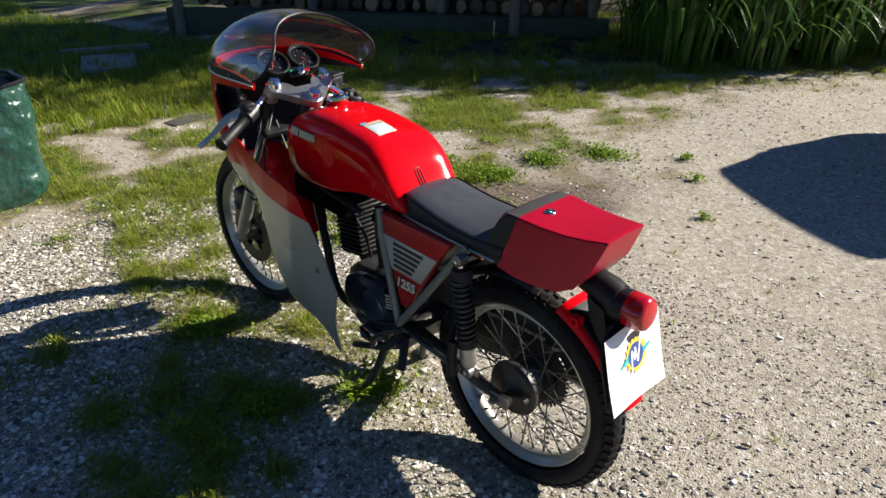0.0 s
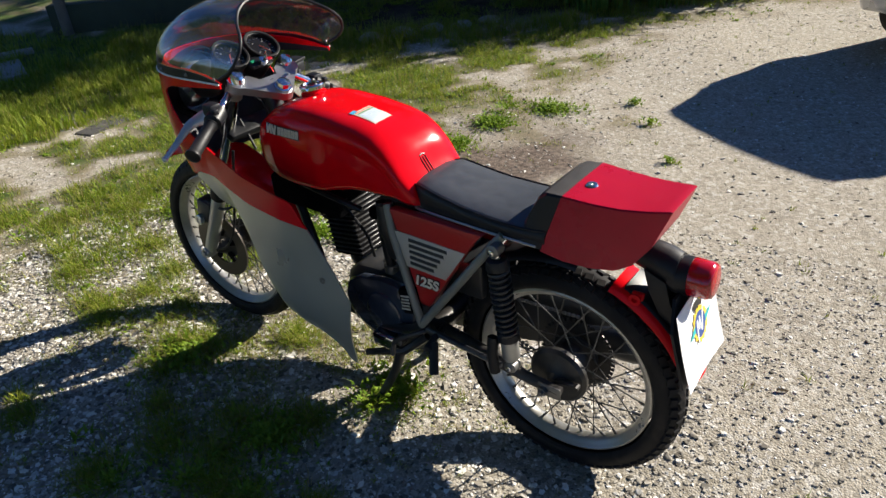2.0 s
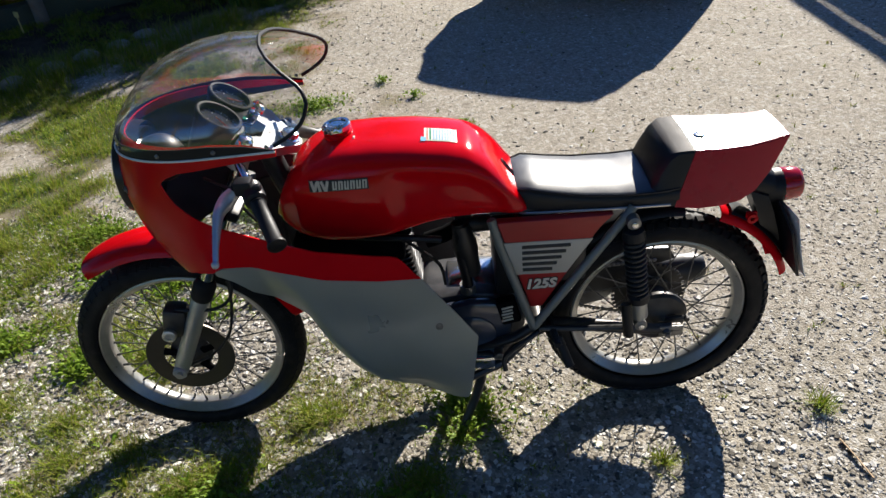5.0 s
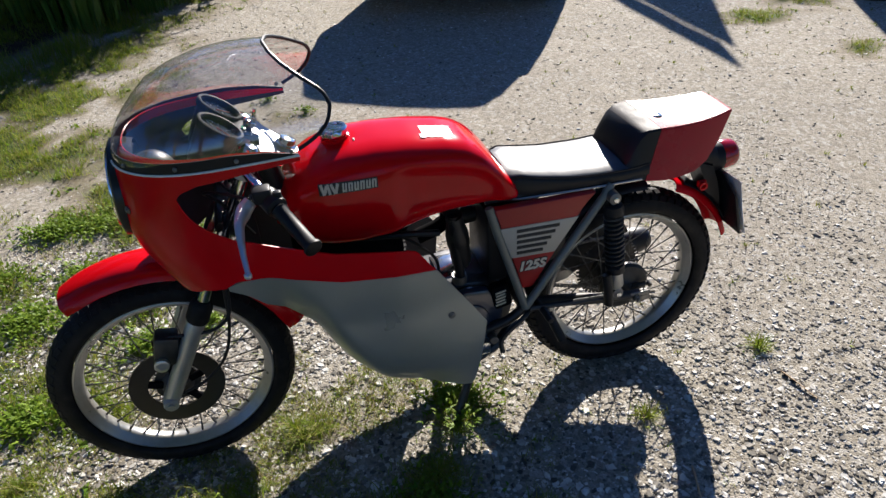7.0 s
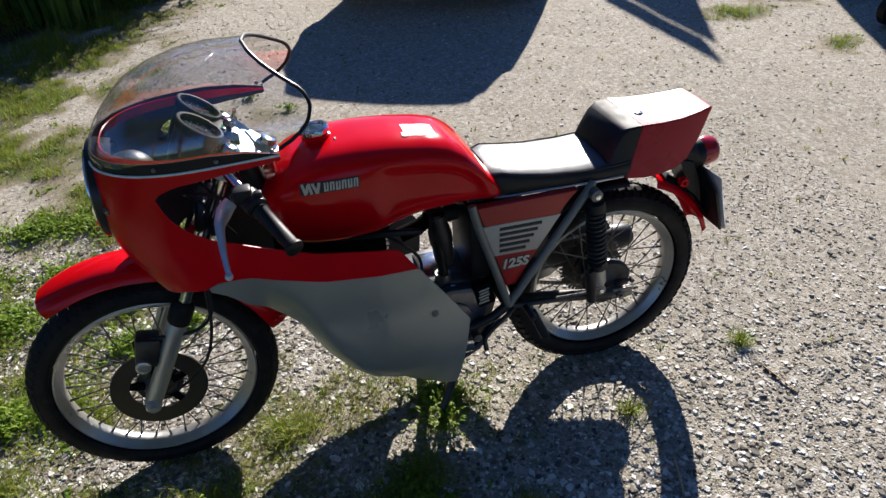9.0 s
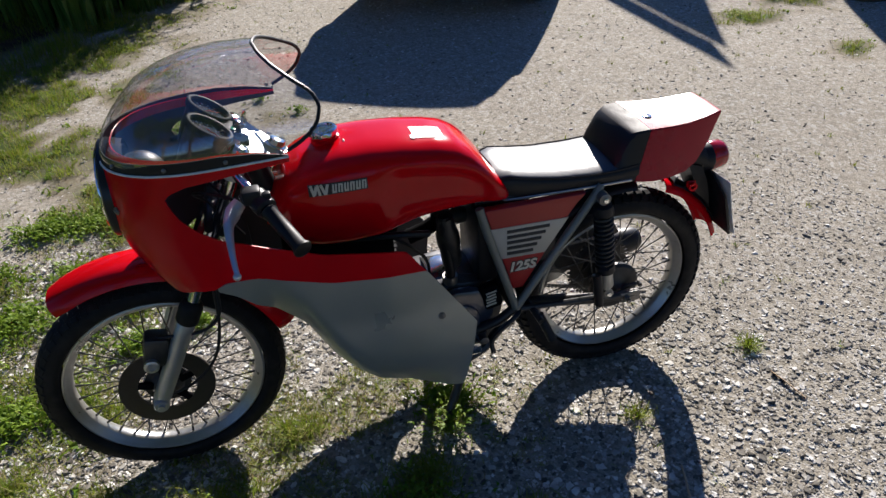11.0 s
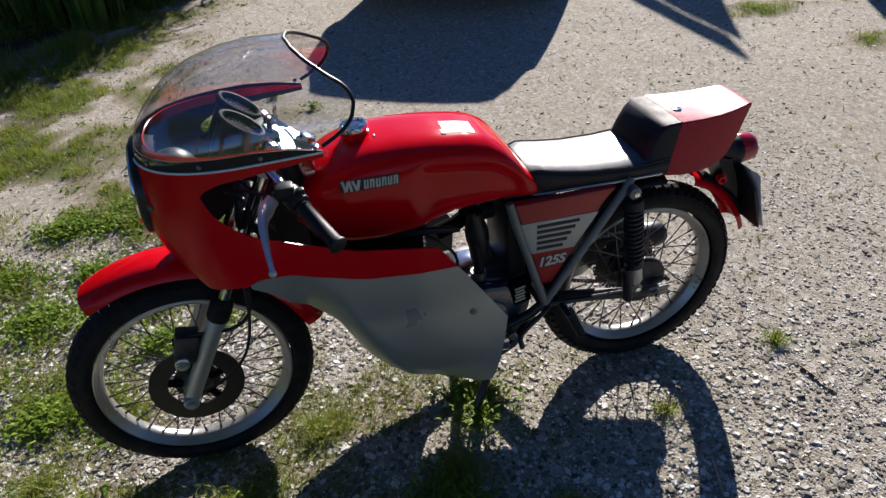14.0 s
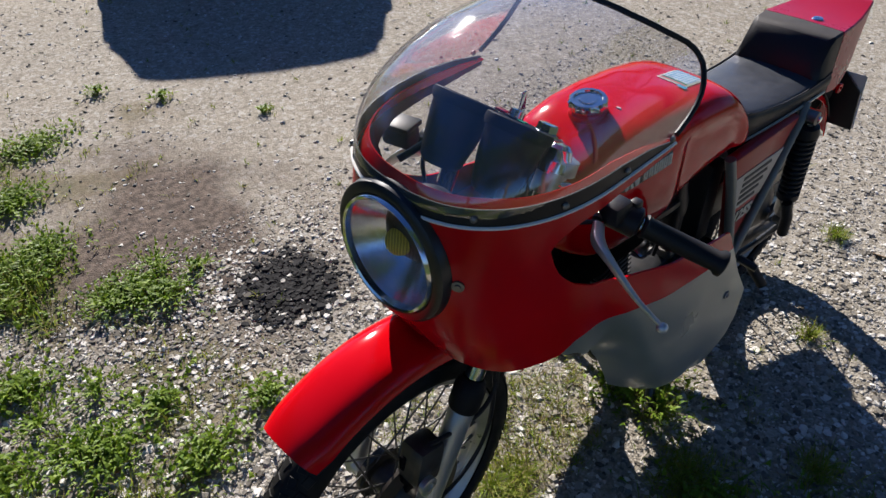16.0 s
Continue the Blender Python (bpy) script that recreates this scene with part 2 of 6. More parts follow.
def prism(outline, y0, y1, bevel=0.0, bm=None):
    """An upright plate: an (x, z) outline pushed from y0 to y1."""
    bm2 = bmesh.new()
    loft([[Vector((x, y0, z)) for x, z in outline], [Vector((x, y1, z)) for x, z in outline]], bm=bm2)
    if bevel:
        bmesh.ops.recalc_face_normals(bm2, faces=bm2.faces)
        es = [e for e in bm2.edges if e.calc_face_angle(0) > radians(25)]
        bmesh.ops.bevel(bm2, geom=es, offset=bevel, segments=2, affect="EDGES", profile=0.5)
    if bm is None:
        return bm2
    tmp = bpy.data.meshes.new("t")
    bm2.to_mesh(tmp)
    bm2.free()
    bm.from_mesh(tmp)
    bpy.data.meshes.remove(tmp)
    return bm


def solidify(ob, thick, offset=-1, inner=0):
    md = ob.modifiers.new("thickness", "SOLIDIFY")
    md.thickness, md.offset = thick, offset
    md.material_offset = inner
    md.material_offset_rim = 0
    es = ob.modifiers.new("crisp_rim", "EDGE_SPLIT")
    es.split_angle = radians(55)
    return ob


def ball(centre, r, seg=12, bm=None):
    prof = [(-r * math.cos(math.pi * k / (seg // 2)), r * math.sin(math.pi * k / (seg // 2))) for k in range(seg // 2 + 1)]
    return revolve(prof, centre, (0, 0, 1), seg, bm)

# ================= the motorcycle =================
bike = empty("motorcycle")
tagged(bike, "red and silver classic racing motorcycle standing on its stand on gravel", "motorcycle")
REAR_AXLE, FRONT_AXLE = (-0.004, 0.0, 0.288), (1.279, 0.0, 0.301)


def wheel(name, centre, rim_r, tyre_r, tyre_w, block):
    """Wire-spoked wheel: tyre, tread, rim, hub, spokes."""
    w = empty(name, centre, bike)
    prof, sec = [], .046
    for k in range(25):
        a = radians(-128 + 256 * k / 24)
        prof.append((tyre_w * math.sin(a), tyre_r - sec + (sec if abs(a) < 1.57 else 1.05 * (tyre_r - sec - rim_r + .004)) * math.cos(a)))
    part("tyre", revolve(prof, (0, 0, 0), (0, 1, 0), 96), RUBBER, w)
    bm = bmesh.new()
    n = 64
    for k in range(n):                                     # tread blocks round the crown
        for row, (off, tilt) in enumerate(((-0.82, 12), (-0.36, -14), (0.36, 14), (0.82, -12))):
            a = 2 * math.pi * (k + 0.5 * (row % 2)) / n
            s = off
            y, r = tyre_w * math.sin(s), tyre_r - sec + sec * math.cos(s)
            turn = Matrix.Rotation(-a, 4, "Y") @ Matrix.Translation((r - 0.0015, y, 0)) @ Matrix.Rotation(s, 4, "Z") @ Matrix.Rotation(radians(tilt), 4, "X")
            bm2v = []
            for dx, dy, dz in ((0, -.5, -.5), (0, .5, -.5), (0, .5, .5), (0, -.5, .5), (1, -.42, -.42), (1, .42, -.42), (1, .42, .42), (1, -.42, .42)):
                bm2v.append(bm.verts.new(turn @ Vector((dx * block, dy * tyre_w * 0.40, dz * 0.021))))
            for q in ((4, 5, 6, 7), (0, 1, 5, 4), (1, 2, 6, 5), (2, 3, 7, 6), (3, 0, 4, 7)):
                bm.faces.new([bm2v[i] for i in q])
    part("tread", bm, RUBBER, w, smooth=False)
    rim = [(-0.030, 0.2405), (-0.0315, 0.236), (-0.027, 0.2315), (-0.021, 0.228), (-0.016, 0.219), (-0.006, 0.2165), (0.006, 0.2165), (0.016, 0.219),
           (0.021, 0.228), (0.027, 0.2315), (0.0315, 0.236), (0.030, 0.2405), (0.022, 0.2385), (0.0, 0.232), (-0.022, 0.2385), (-0.030, 0.2405)]
    part("rim", revolve([(h, r + rim_r - .2405) for h, r in rim], (0, 0, 0), (0, 1, 0), 96), RIM_ALU, w, angle=60)
    return w


def spokes(w, n, hub_r, hub_y, rim_r, mesh_name="spoke"):
    """Crossed wire spokes with nipples, each an object on one of four meshes."""
    kinds = []
    for side in (1, -1):
        for lean in (1, -1):
            a0 = 0.0
            inner = Vector((hub_r * math.cos(a0 + lean * 0.95), side * hub_y, hub_r * math.sin(a0 + lean * 0.95)))
            outer = Vector(((rim_r - .024) * math.cos(a0), side * 0.004, (rim_r - .024) * math.sin(a0)))
            bm = tube([inner, outer], 0.0019, 6)
            d = (inner - outer).normalized()
            tube([outer - d * 0.002, outer + d * 0.016], 0.0034, 6, bm=bm)
            finish(bm)
            me = bpy.data.meshes.new(mesh_name)
            bm.to_mesh(me)
            bm.free()
            me.materials.append(SPOKE)
            kinds.append(me)
    for k in range(n):
        ob = new("spoke", kinds[k % 4])
        ob.parent = w
        ob.rotation_euler = (0, 2 * math.pi * (k + 0.3) / n, 0)


# --- rear wheel
rw = wheel("rear_wheel", REAR_AXLE, .2365, .303, 0.045, 0.0055)
spokes(rw, 36, 0.062, 0.030, .2365)
part("hub", revolve([(-0.050, 0.02), (-0.050, 0.064), (-0.042, 0.068), (-0.034, 0.068), (-0.030, 0.050), (0.020, 0.050), (0.026, 0.072), (0.034, 0.078), (0.044, 0.078), (0.052, 0.070), (0.058, 0.045), (0.066, 0.022), (0.078, 0.012), (0.078, 0.001)], (0, 0, 0), (0, 1, 0), 40), HUB_DARK, rw, "dark drum brake hub", angle=30)
bm = revolve([(-0.062, 0.095), (-0.062, 0.055), (-0.058, 0.055), (-0.058, 0.095)], (0, 0, 0), (0, 1, 0), 48)
for k in range(44):
    a = 2 * math.pi * k / 44
    box((0.099 * math.cos(a), -0.060, 0.099 * math.sin(a)), (0.010, 0.004, 0.007), 0, Matrix.Rotation(-a, 4, "Y"), bm)
part("sprocket", bm, HUB_DARK, rw, angle=30)
bm = bmesh.new()                                           # brake arm on the drum plate
tube([(0.0, 0.070, 0.0), (-0.03, 0.072, 0.012), (-0.066, 0.070, 0.012)], [0.011, 0.009, 0.006], 8, bm=bm)
tube([(-0.066, 0.066, 0.012), (-0.066, 0.082, 0.012)], 0.007, 8, bm=bm)
part("brake_arm", bm, HUB_DARK, rw)

# --- front wheel
fw = wheel("front_wheel", FRONT_AXLE, .2475, .308, 0.041, 0.0022)
spokes(fw, 36, 0.045, 0.030, .2475)
part("hub", revolve([(-0.050, 0.012), (-0.046, 0.052), (-0.030, 0.056), (-0.026, 0.034), (0.020, 0.032), (0.026, 0.056), (0.040, 0.058), (0.044, 0.042), (0.085, 0.014), (0.085, 0.001)], (0, 0, 0), (0, 1, 0), 36), HUB_DARK, fw, angle=30)
part("brake_disc", revolve([(0.050, 0.072), (0.050, 0.118), (0.056, 0.118), (0.056, 0.072), (0.050, 0.072)], (0, 0, 0), (0, 1, 0), 64), DISC_IRON, fw, "dark iron brake disc", angle=30)
bm = bmesh.new()
for k in range(5):
    a = 2 * math.pi * k / 5 + 0.3
    box((0.058 * math.cos(a), 0.050, 0.058 * math.sin(a)), (0.050, 0.010, 0.020), 0.003, Matrix.Rotation(-a, 4, "Y"), bm)
part("disc_carrier", bm, ENGINE_DARK, fw)

# --- fuel tank
TOP = [(.345, .700), (.36, .735), (.385, .768), (.41, .805), (.44, .838), (.475, .860), (.52, .872), (.60, .884), (.68, .890), (.75, .889), (.80, .880), (.845, .864), (.884, .838), (.91, .806), (.932, .765), (.943, .725)]
BOT = [(.345, .690), (.40, .686), (.53, .681), (.58, .674), (.63, .660), (.68, .652), (.76, .648), (.82, .652), (.87, .664), (.905, .686), (.930, .710), (.943, .718)]
WID = [(.345, .085), (.36, .108), (.40, .121), (.47, .127), (.60, .131), (.75, .132), (.83, .128), (.88, .116), (.92, .092), (.943, .055)]
SHOULDER = 4.2


def smooth_step(t):
    t = max(0.0, min(1.0, t))
    return t * t * (3 - 2 * t)


rings = []
NS = 64
for k in range(NS):
    x = .345 + .598 * (0.5 - 0.5 * math.cos(math.pi * k / (NS - 1)))
    zt, zb, w = interp(x, TOP), interp(x, BOT), interp(x, WID)
    zc, h, ring = (zt + zb) / 2, (zt - zb) / 2, []
    for j in range(96):
        a = 2 * math.pi * j / 96
        c, s = math.cos(a), math.sin(a)
        nn = SHOULDER if s > 0 else 4.5
        y = w * math.copysign(abs(c) ** (2 / nn), c)
        z = zc + h * math.copysign(abs(s) ** (2 / nn), s)
        dent = .012 * smooth_step((.678 - x) / .050) * smooth_step((x - .375) / .05) * smooth_step((zt - .030 - z) / .040) * smooth_step((z - zb + .02) / .03)   # knee recess
        y -= math.copysign(dent, y) if abs(y) > 0.05 else 0
        ring.append(Vector((x, y, z - 0.006 * (y / .13) ** 2 * (1 if s > 0 else 0))))
    rings.append(ring)
tank = part("fuel_tank", loft(rings), RED, bike, "glossy red fuel tank with cream badge", angle=80)
sub = tank.modifiers.new("smooth", "SUBSURF")
sub.levels = sub.render_levels = 1
cap_c = Vector((0.774, -0.006, 0.886))
bm = revolve([(-0.006, 0.034), (0.004, 0.034), (0.006, 0.030), (0.012, 0.030)], cap_c, (0.10, 0, 1), 40)
part("cap_collar", bm, RED, tank)
bm = bmesh.new()
prof = [(0.010, 0.0), (0.010, 0.030), (0.013, 0.034), (0.022, 0.034), (0.026, 0.031), (0.0262, 0.025), (0.0225, 0.0235), (0.0225, 0.016), (0.0245, 0.015), (0.0245, 0.0)]
revolve(prof, cap_c, (0.10, 0, 1), 60, bm)
for v in bm.verts:
    d = v.co - cap_c
    r = math.hypot(d.x, d.y)
    if r > 0.0335:
        f = 1 + 0.045 * math.cos(10 * math.atan2(d.y, d.x))
        v.co.x, v.co.y = cap_c.x + d.x * f, cap_c.y + d.y * f
part("fuel_cap", bm, CHROME, tank, "chrome fluted filler cap", angle=35)


def side_y(ob_mesh, x, z):
    """How far out the tank's left flank stands at (x, z)."""
    zt, zb, w = interp(x, TOP), interp(x, BOT), interp(x, WID)
    s = max(-1, min(1, (z - (zt + zb) / 2) / ((zt - zb) / 2)))
    nn = SHOULDER if s > 0 else 4.5
    c = (1 - abs(s) ** nn) ** (1 / nn)
    return w * c


# badge on each flank: plain cream strokes with dark outline
def badge_mark(side, bm):
    for v in bm.verts:
        v.co.y = side * (side_y(None, v.co.x, v.co.z) + .0016 + v.co.y)
    part("badge_mark", bm, CREAM, tank, smooth=False)


for side in (1, -1):
    for marks in (((0, 1.0, -12), (.007, .8, 18), (.014, 1.0, -8)), ((.024, 1.0, -18), (.032, 1.0, 16))):
        bm = bmesh.new()
        for o, hh, lean in marks:
            box((.830 - o, 0, .8225), (.0062, .002, .0245 * hh), 0, Matrix.Rotation(radians(-lean), 4, "Y"), bm)
        badge_mark(side, bm)
    for q in range(6):
        xx = .786 - q * .0135
        bm = box((xx - .0026, 0, .8225), (.0036, .002, .0205), 0, Matrix.Rotation(radians(-5), 4, "Y"))
        box((xx - .0090, 0, .8225), (.0036, .002, .0205), 0, Matrix.Rotation(radians(-5), 4, "Y"), bm)
        box((xx - .0058, 0, .831 if q % 2 else .8145), (.008, .002, .0034), 0, None, bm)
        badge_mark(side, bm)
    bm = bmesh.new()
    q = bmesh.ops.create_grid(bm, x_segments=16, y_segments=4, size=0.5)
    for v in bm.verts:
        x, z = 0.7715 + v.co.x * 0.134, 0.8225 + v.co.y * 0.027
        v.co = Vector((x, side * (side_y(None, x, z) + 0.0006), z))
    part("badge_backing", bm, INK, tank)


def top_z(x, y):
    """Height of the tank's top at (x, y)."""
    zt, zb, w = interp(x, TOP), interp(x, BOT), interp(x, WID)
    c = min(1, abs(y) / w)
    return (zt + zb) / 2 + (zt - zb) / 2 * (1 - c ** SHOULDER) ** (1 / SHOULDER) - 0.006 * (y / .13) ** 2


def decal(name, x0, x1, y0, y1, lift, material, nx=8, ny=8):
    bm = bmesh.new()
    bmesh.ops.create_grid(bm, x_segments=nx, y_segments=ny, size=0.5)
    for v in bm.verts:
        x, y = x0 + (v.co.x + .5) * (x1 - x0), y0 + (v.co.y + .5) * (y1 - y0)
        v.co = Vector((x, y, top_z(x, y) + lift))
    return part(name, bm, material, tank)


# paper sticker on the tank's top: cream border, blue dot grid, coloured bar and blue curl
tagged(decal("sticker", .500, .574, -.004, .058, 0.0012, CREAM), "cream paper sticker with blue dots")
decal("sticker_field", .504, .555, .0, .054, 0.0018, PAPER)
decal("sticker_bar", .558, .562, -.001, .055, 0.0019, GREENLAMP)
decal("sticker_bar", .565, .569, -.001, .055, 0.0019, ORANGE)
decal("sticker_curl", .570, .582, .044, .062, 0.0021, CYAN)
bm = bmesh.new()
for i in range(8):
    for j in range(8):
        x, y = .507 + .0064 * i, .003 + .0068 * j
        z = top_z(x, y) + 0.0026
        vs = [bm.verts.new((x + .0026 * a, y + .0026 * b, z)) for a, b in ((1, 0), (0, 1), (-1, 0), (0, -1))]
        bm.faces.new(vs)
part("sticker_dots", bm, CYAN, tank, smooth=False)
bm = bmesh.new()                                           # dark strap loop at the tank's rear
for y in (.006, .015, .024):
    tube([(x, y, top_z(x, y) + .001) for x in (.396, .386, .376, .367)], 0.0016, 6, bm=bm)
tube([(.398, .006, top_z(.398, .006) + .001), (.400, .015, top_z(.400, .015) + .001), (.398, .024, top_z(.398, .024) + .001)], 0.0020, 6, bm=bm)
part("tank_strap", bm, BLACK, tank)
bm = bmesh.new()                                           # filler vent marks
box((.735, .03, .8895), (.004, .010, .003), 0.001, None, bm)
part("warning_mark", bm, CREAM, tank)

# --- seat
def seat_ring(x, zt, zb, w, crown=.006, round_r=.014):
    return [Vector((x, y, z)) for y, z in (
        (-w * .98, zb), (-w, zb + .015), (-w, zt - round_r), (-w + round_r * .35, zt - round_r * .35), (-w + round_r, zt), (-w * .5, zt + crown * .8), (0, zt + crown),
        (w * .5, zt + crown * .8), (w - round_r, zt), (w - round_r * .35, zt - round_r * .35), (w, zt - round_r), (w, zb + .015), (w * .98, zb))]


st = []
for k in range(15):
    x = .372 - .372 * k / 14
    zt = interp(-x, [(-.372, .746), (-.36, .753), (-.30, .740), (-.22, .727), (-.12, .721), (-.05, .723), (0, .730)])
    w = interp(-x, [(-.372, .086), (-.34, .098), (-.15, .110), (0, .114)])
    st.append(seat_ring(x, zt, .688, w))
seat = part("seat", loft(st), [VINYL, VINYL_SKYLIT], bike, "black vinyl racing seat with a low hump", angle=35)
# upward faces get the paler vinyl, so the top looks lit by the sky
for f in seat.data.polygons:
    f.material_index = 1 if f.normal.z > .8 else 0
bm = bmesh.new()
for side in (1, -1):
    tube([Vector((.372 - .372 * k / 14, side * (interp(-(.372 - .372 * k / 14), [(-.372, .086), (-.34, .098), (-.15, .110), (0, .114)]) - .004), interp(-(.372 - .372 * k / 14), [(-.372, .746), (-.36, .753), (-.30, .740), (-.22, .727), (-.12, .721), (-.05, .723), (0, .730)]) - .003)) for k in range(15)], 0.0028, 6, bm=bm)
part("seat_piping", bm, VINYL, seat)


def hex_ring(x_top, x_bot, zt, zb, wt, wb, cham):
    """A section through hump or tail: flat top, chamfered shoulders, flared flanks."""
    def X(z):
        return x_bot + (x_top - x_bot) * (z - zb) / (zt - zb)
    zs = zt - cham
    w_s = wb + (wt - wb) * (zs - zb) / (zt - zb) * 1.0
    pts = [(-wb, zb), (-(wb + w_s) / 2, (zb + zs) / 2), (-w_s, zs), (-wt + cham * .9, zt), (0, zt + .002), (wt - cham * .9, zt), (w_s, zs), ((wb + w_s) / 2, (zb + zs) / 2), (wb, zb)]
    return [Vector((X(z), y, z)) for y, z in pts]


hump = loft([hex_ring(.058, .066, .742, .690, .085, .112, .010), hex_ring(.040, .058, .782, .688, .092, .113, .028), hex_ring(.022, .048, .803, .687, .095, .114, .012),
             hex_ring(.006, .036, .811, .686, .097, .115, .005), hex_ring(-.030, .010, .8125, .683, .098, .115, .004)])
hump_ob = part("seat_hump", hump, [VINYL, VINYL_WORN], seat, "padded black seat hump with worn grey top", angle=28)
for f in hump_ob.data.polygons:
    f.material_index = 1 if f.normal.z > .8 and f.center.z > .79 else 0
tl = []
for x_t, x_b, zt, zb, wt, wb in ((-.0305, .0095, .813, .680, .0985, .1155), (-.09, -.045, .809, .670, .094, .113), (-.15, -.100, .808, .666, .087, .104), (-.20, -.150, .812, .670, .079, .094),
                                 (-.230, -.185, .816, .688, .073, .085), (-.245, -.217, .818, .733, .070, .076), (-.250, -.238, .817, .785, .069, .071)):
    tl.append(hex_ring(x_t, x_b, zt, zb, wt, wb, .003))
tail = part("tail_cowl", loft(tl), RED_TAIL, bike, "matt red ducktail seat cowl", angle=32)
bm = revolve([(0, 0.0), (0, .013), (.003, .0135), (.006, .011), (.0065, .006), (.005, .0055), (.005, 0)], (-.060, .020, .8100), (-.02, 0, 1), 24)
box((-.060, .020, .8162), (.003, .009, .001), 0, None, bm)
part("seat_lock", bm, CHROME, tail, "chrome key lock")
part("seat_base_rail", prism([(.37, .690), (.02, .688), (-.02, .676), (.02, .676), (.37, .680)], -.085, .085), BLACK, bike)

# --- fairing: columns round the nose, from the left rear to the right rear
def nose_x(z):
    return interp(z, [(.60, 1.165), (.65, 1.194), (.70, 1.221), (.75, 1.244), (.80, 1.257), (.85, 1.262), (.90, 1.257), (.96, 1.243), (1.02, 1.227)])


def fair_y(x):
    """The fairing's middle line: it sits slightly to the left and points a little left."""
    return .020 + .045 * (x - .875)


def curl_share(x):
    return interp(x, [(.50, 0), (.56, .08), (.62, .35), (.70, .85), (.78, 1), (.90, .75), (.97, .3), (1.03, 0)])


def half_w(x, z, curl=1.0):
    w = interp(x, [(.48, .254), (.70, .254), (.85, .240), (1.0, .217), (1.3, .215)])
    if z < .52:
        w += .010 * math.sin(math.pi * min(1, (.52 - z) / .28)) - .030 * max(0, (.38 - z) / .14) ** 2 * interp(x, [(.5, .35), (.62, .7), (.75, 1), (1, 1)])
    d = z - interp(x, EDGE_LOW)                            # the lower lip curls in under the belly
    w -= .100 * curl * curl_share(x) * max(0.0, 1 - max(0.0, d) / .15) ** 2
    if z > .70:
        w = min(w, interp(z, [(.70, .255), (.80, .222), (.96, .216), (1.02, .214)]))
    return w


def shell(u, z, inset=0.0):
    """u under 1: the left flank at x = u; over 1: round the nose, 2 is the middle, then mirrored."""
    sgn = 1 if u <= 2 else -1
    if u > 2:
        u = 4 - u
    if u <= 1:
        return Vector((u, sgn * (half_w(u, z, 1.0 if sgn > 0 else 0.0) - .020 - inset) + fair_y(u), z))
    a = (u - 1) * math.pi / 2
    x = 1 + (nose_x(z) - inset - 1) * math.sin(a) ** .83
    return Vector((x, sgn * (half_w(1.0, z) - .020 - inset) * max(0, math.cos(a)) ** .83 + fair_y(x), z))


def u_of_x(x, z=.85):
    if x <= 1:
        return x
    return 1 + math.asin(min(1, (x - 1) / (nose_x(z) - 1)) ** (1 / .83)) * 2 / math.pi


OPEN_LOW = [(.489, .447), (.55, .54), (.608, .629), (.650, .690), (.670, .697), (.829, .722), (.945, .760), (1.03, .792), (1.075, .822), (1.105, .855), (1.120, .885), (1.126, .905)]
EDGE_LOW = [(.489, .440), (.505, .330), (.521, .216), (.545, .214), (.62, .222), (.685, .214), (.74, .231), (.785, .280), (.84, .366), (.892, .478), (.924, .524), (.96, .575), (1.05, .645), (1.10, .668), (1.15, .668), (1.20, .655), (1.30, .650)]
# lower edge of the unseen right panel, shaped to suit its cast shadow
EDGE_RIGHT = [(.489, .42), (.505, .27), (.521, .14), (.78, .14), (.85, .20), (.90, .25), (.95, .30), (1.0, .36), (1.05, .43), (1.09, .55)]
SPLIT = [(.489, .600), (.608, .629), (.70, .634), (.82, .645), (.90, .665), (.98, .684), (1.06, .687), (1.10, .670)]


def grid_rings(us, low, high, rows):
    return [[shell(u, low(u) + (high(u) - low(u)) * k / (rows - 1)) for k in range(rows)] for u in us]


def fairing_skin(name, bm, material, label, thick=.004):
    bmesh.ops.remove_doubles(bm, verts=bm.verts, dist=.0028)
    ob = part(name, bm, [material, INNER_BLACK], fairing, label, angle=60)
    if sum((f.center - Vector((.9, .03, f.center.z))).dot(f.normal) * f.area for f in ob.data.polygons) < 0:
        ob.data.flip_normals()
    return solidify(ob, thick, -1, 1)


def x_of_u(u):
    u = min(u, 4 - u)
    return u if u <= 1 else shell(u, .85).x


def mid(u):
    return min(u, 4 - u)


fairing = empty("fairing", (0, 0, 0), bike)
left_us = [.489 + .637 * k / 70 for k in range(71)]
left_us = [u if u <= 1 else u_of_x(u) for u in left_us]
U_OPEN = u_of_x(1.126)
red = bmesh.new()
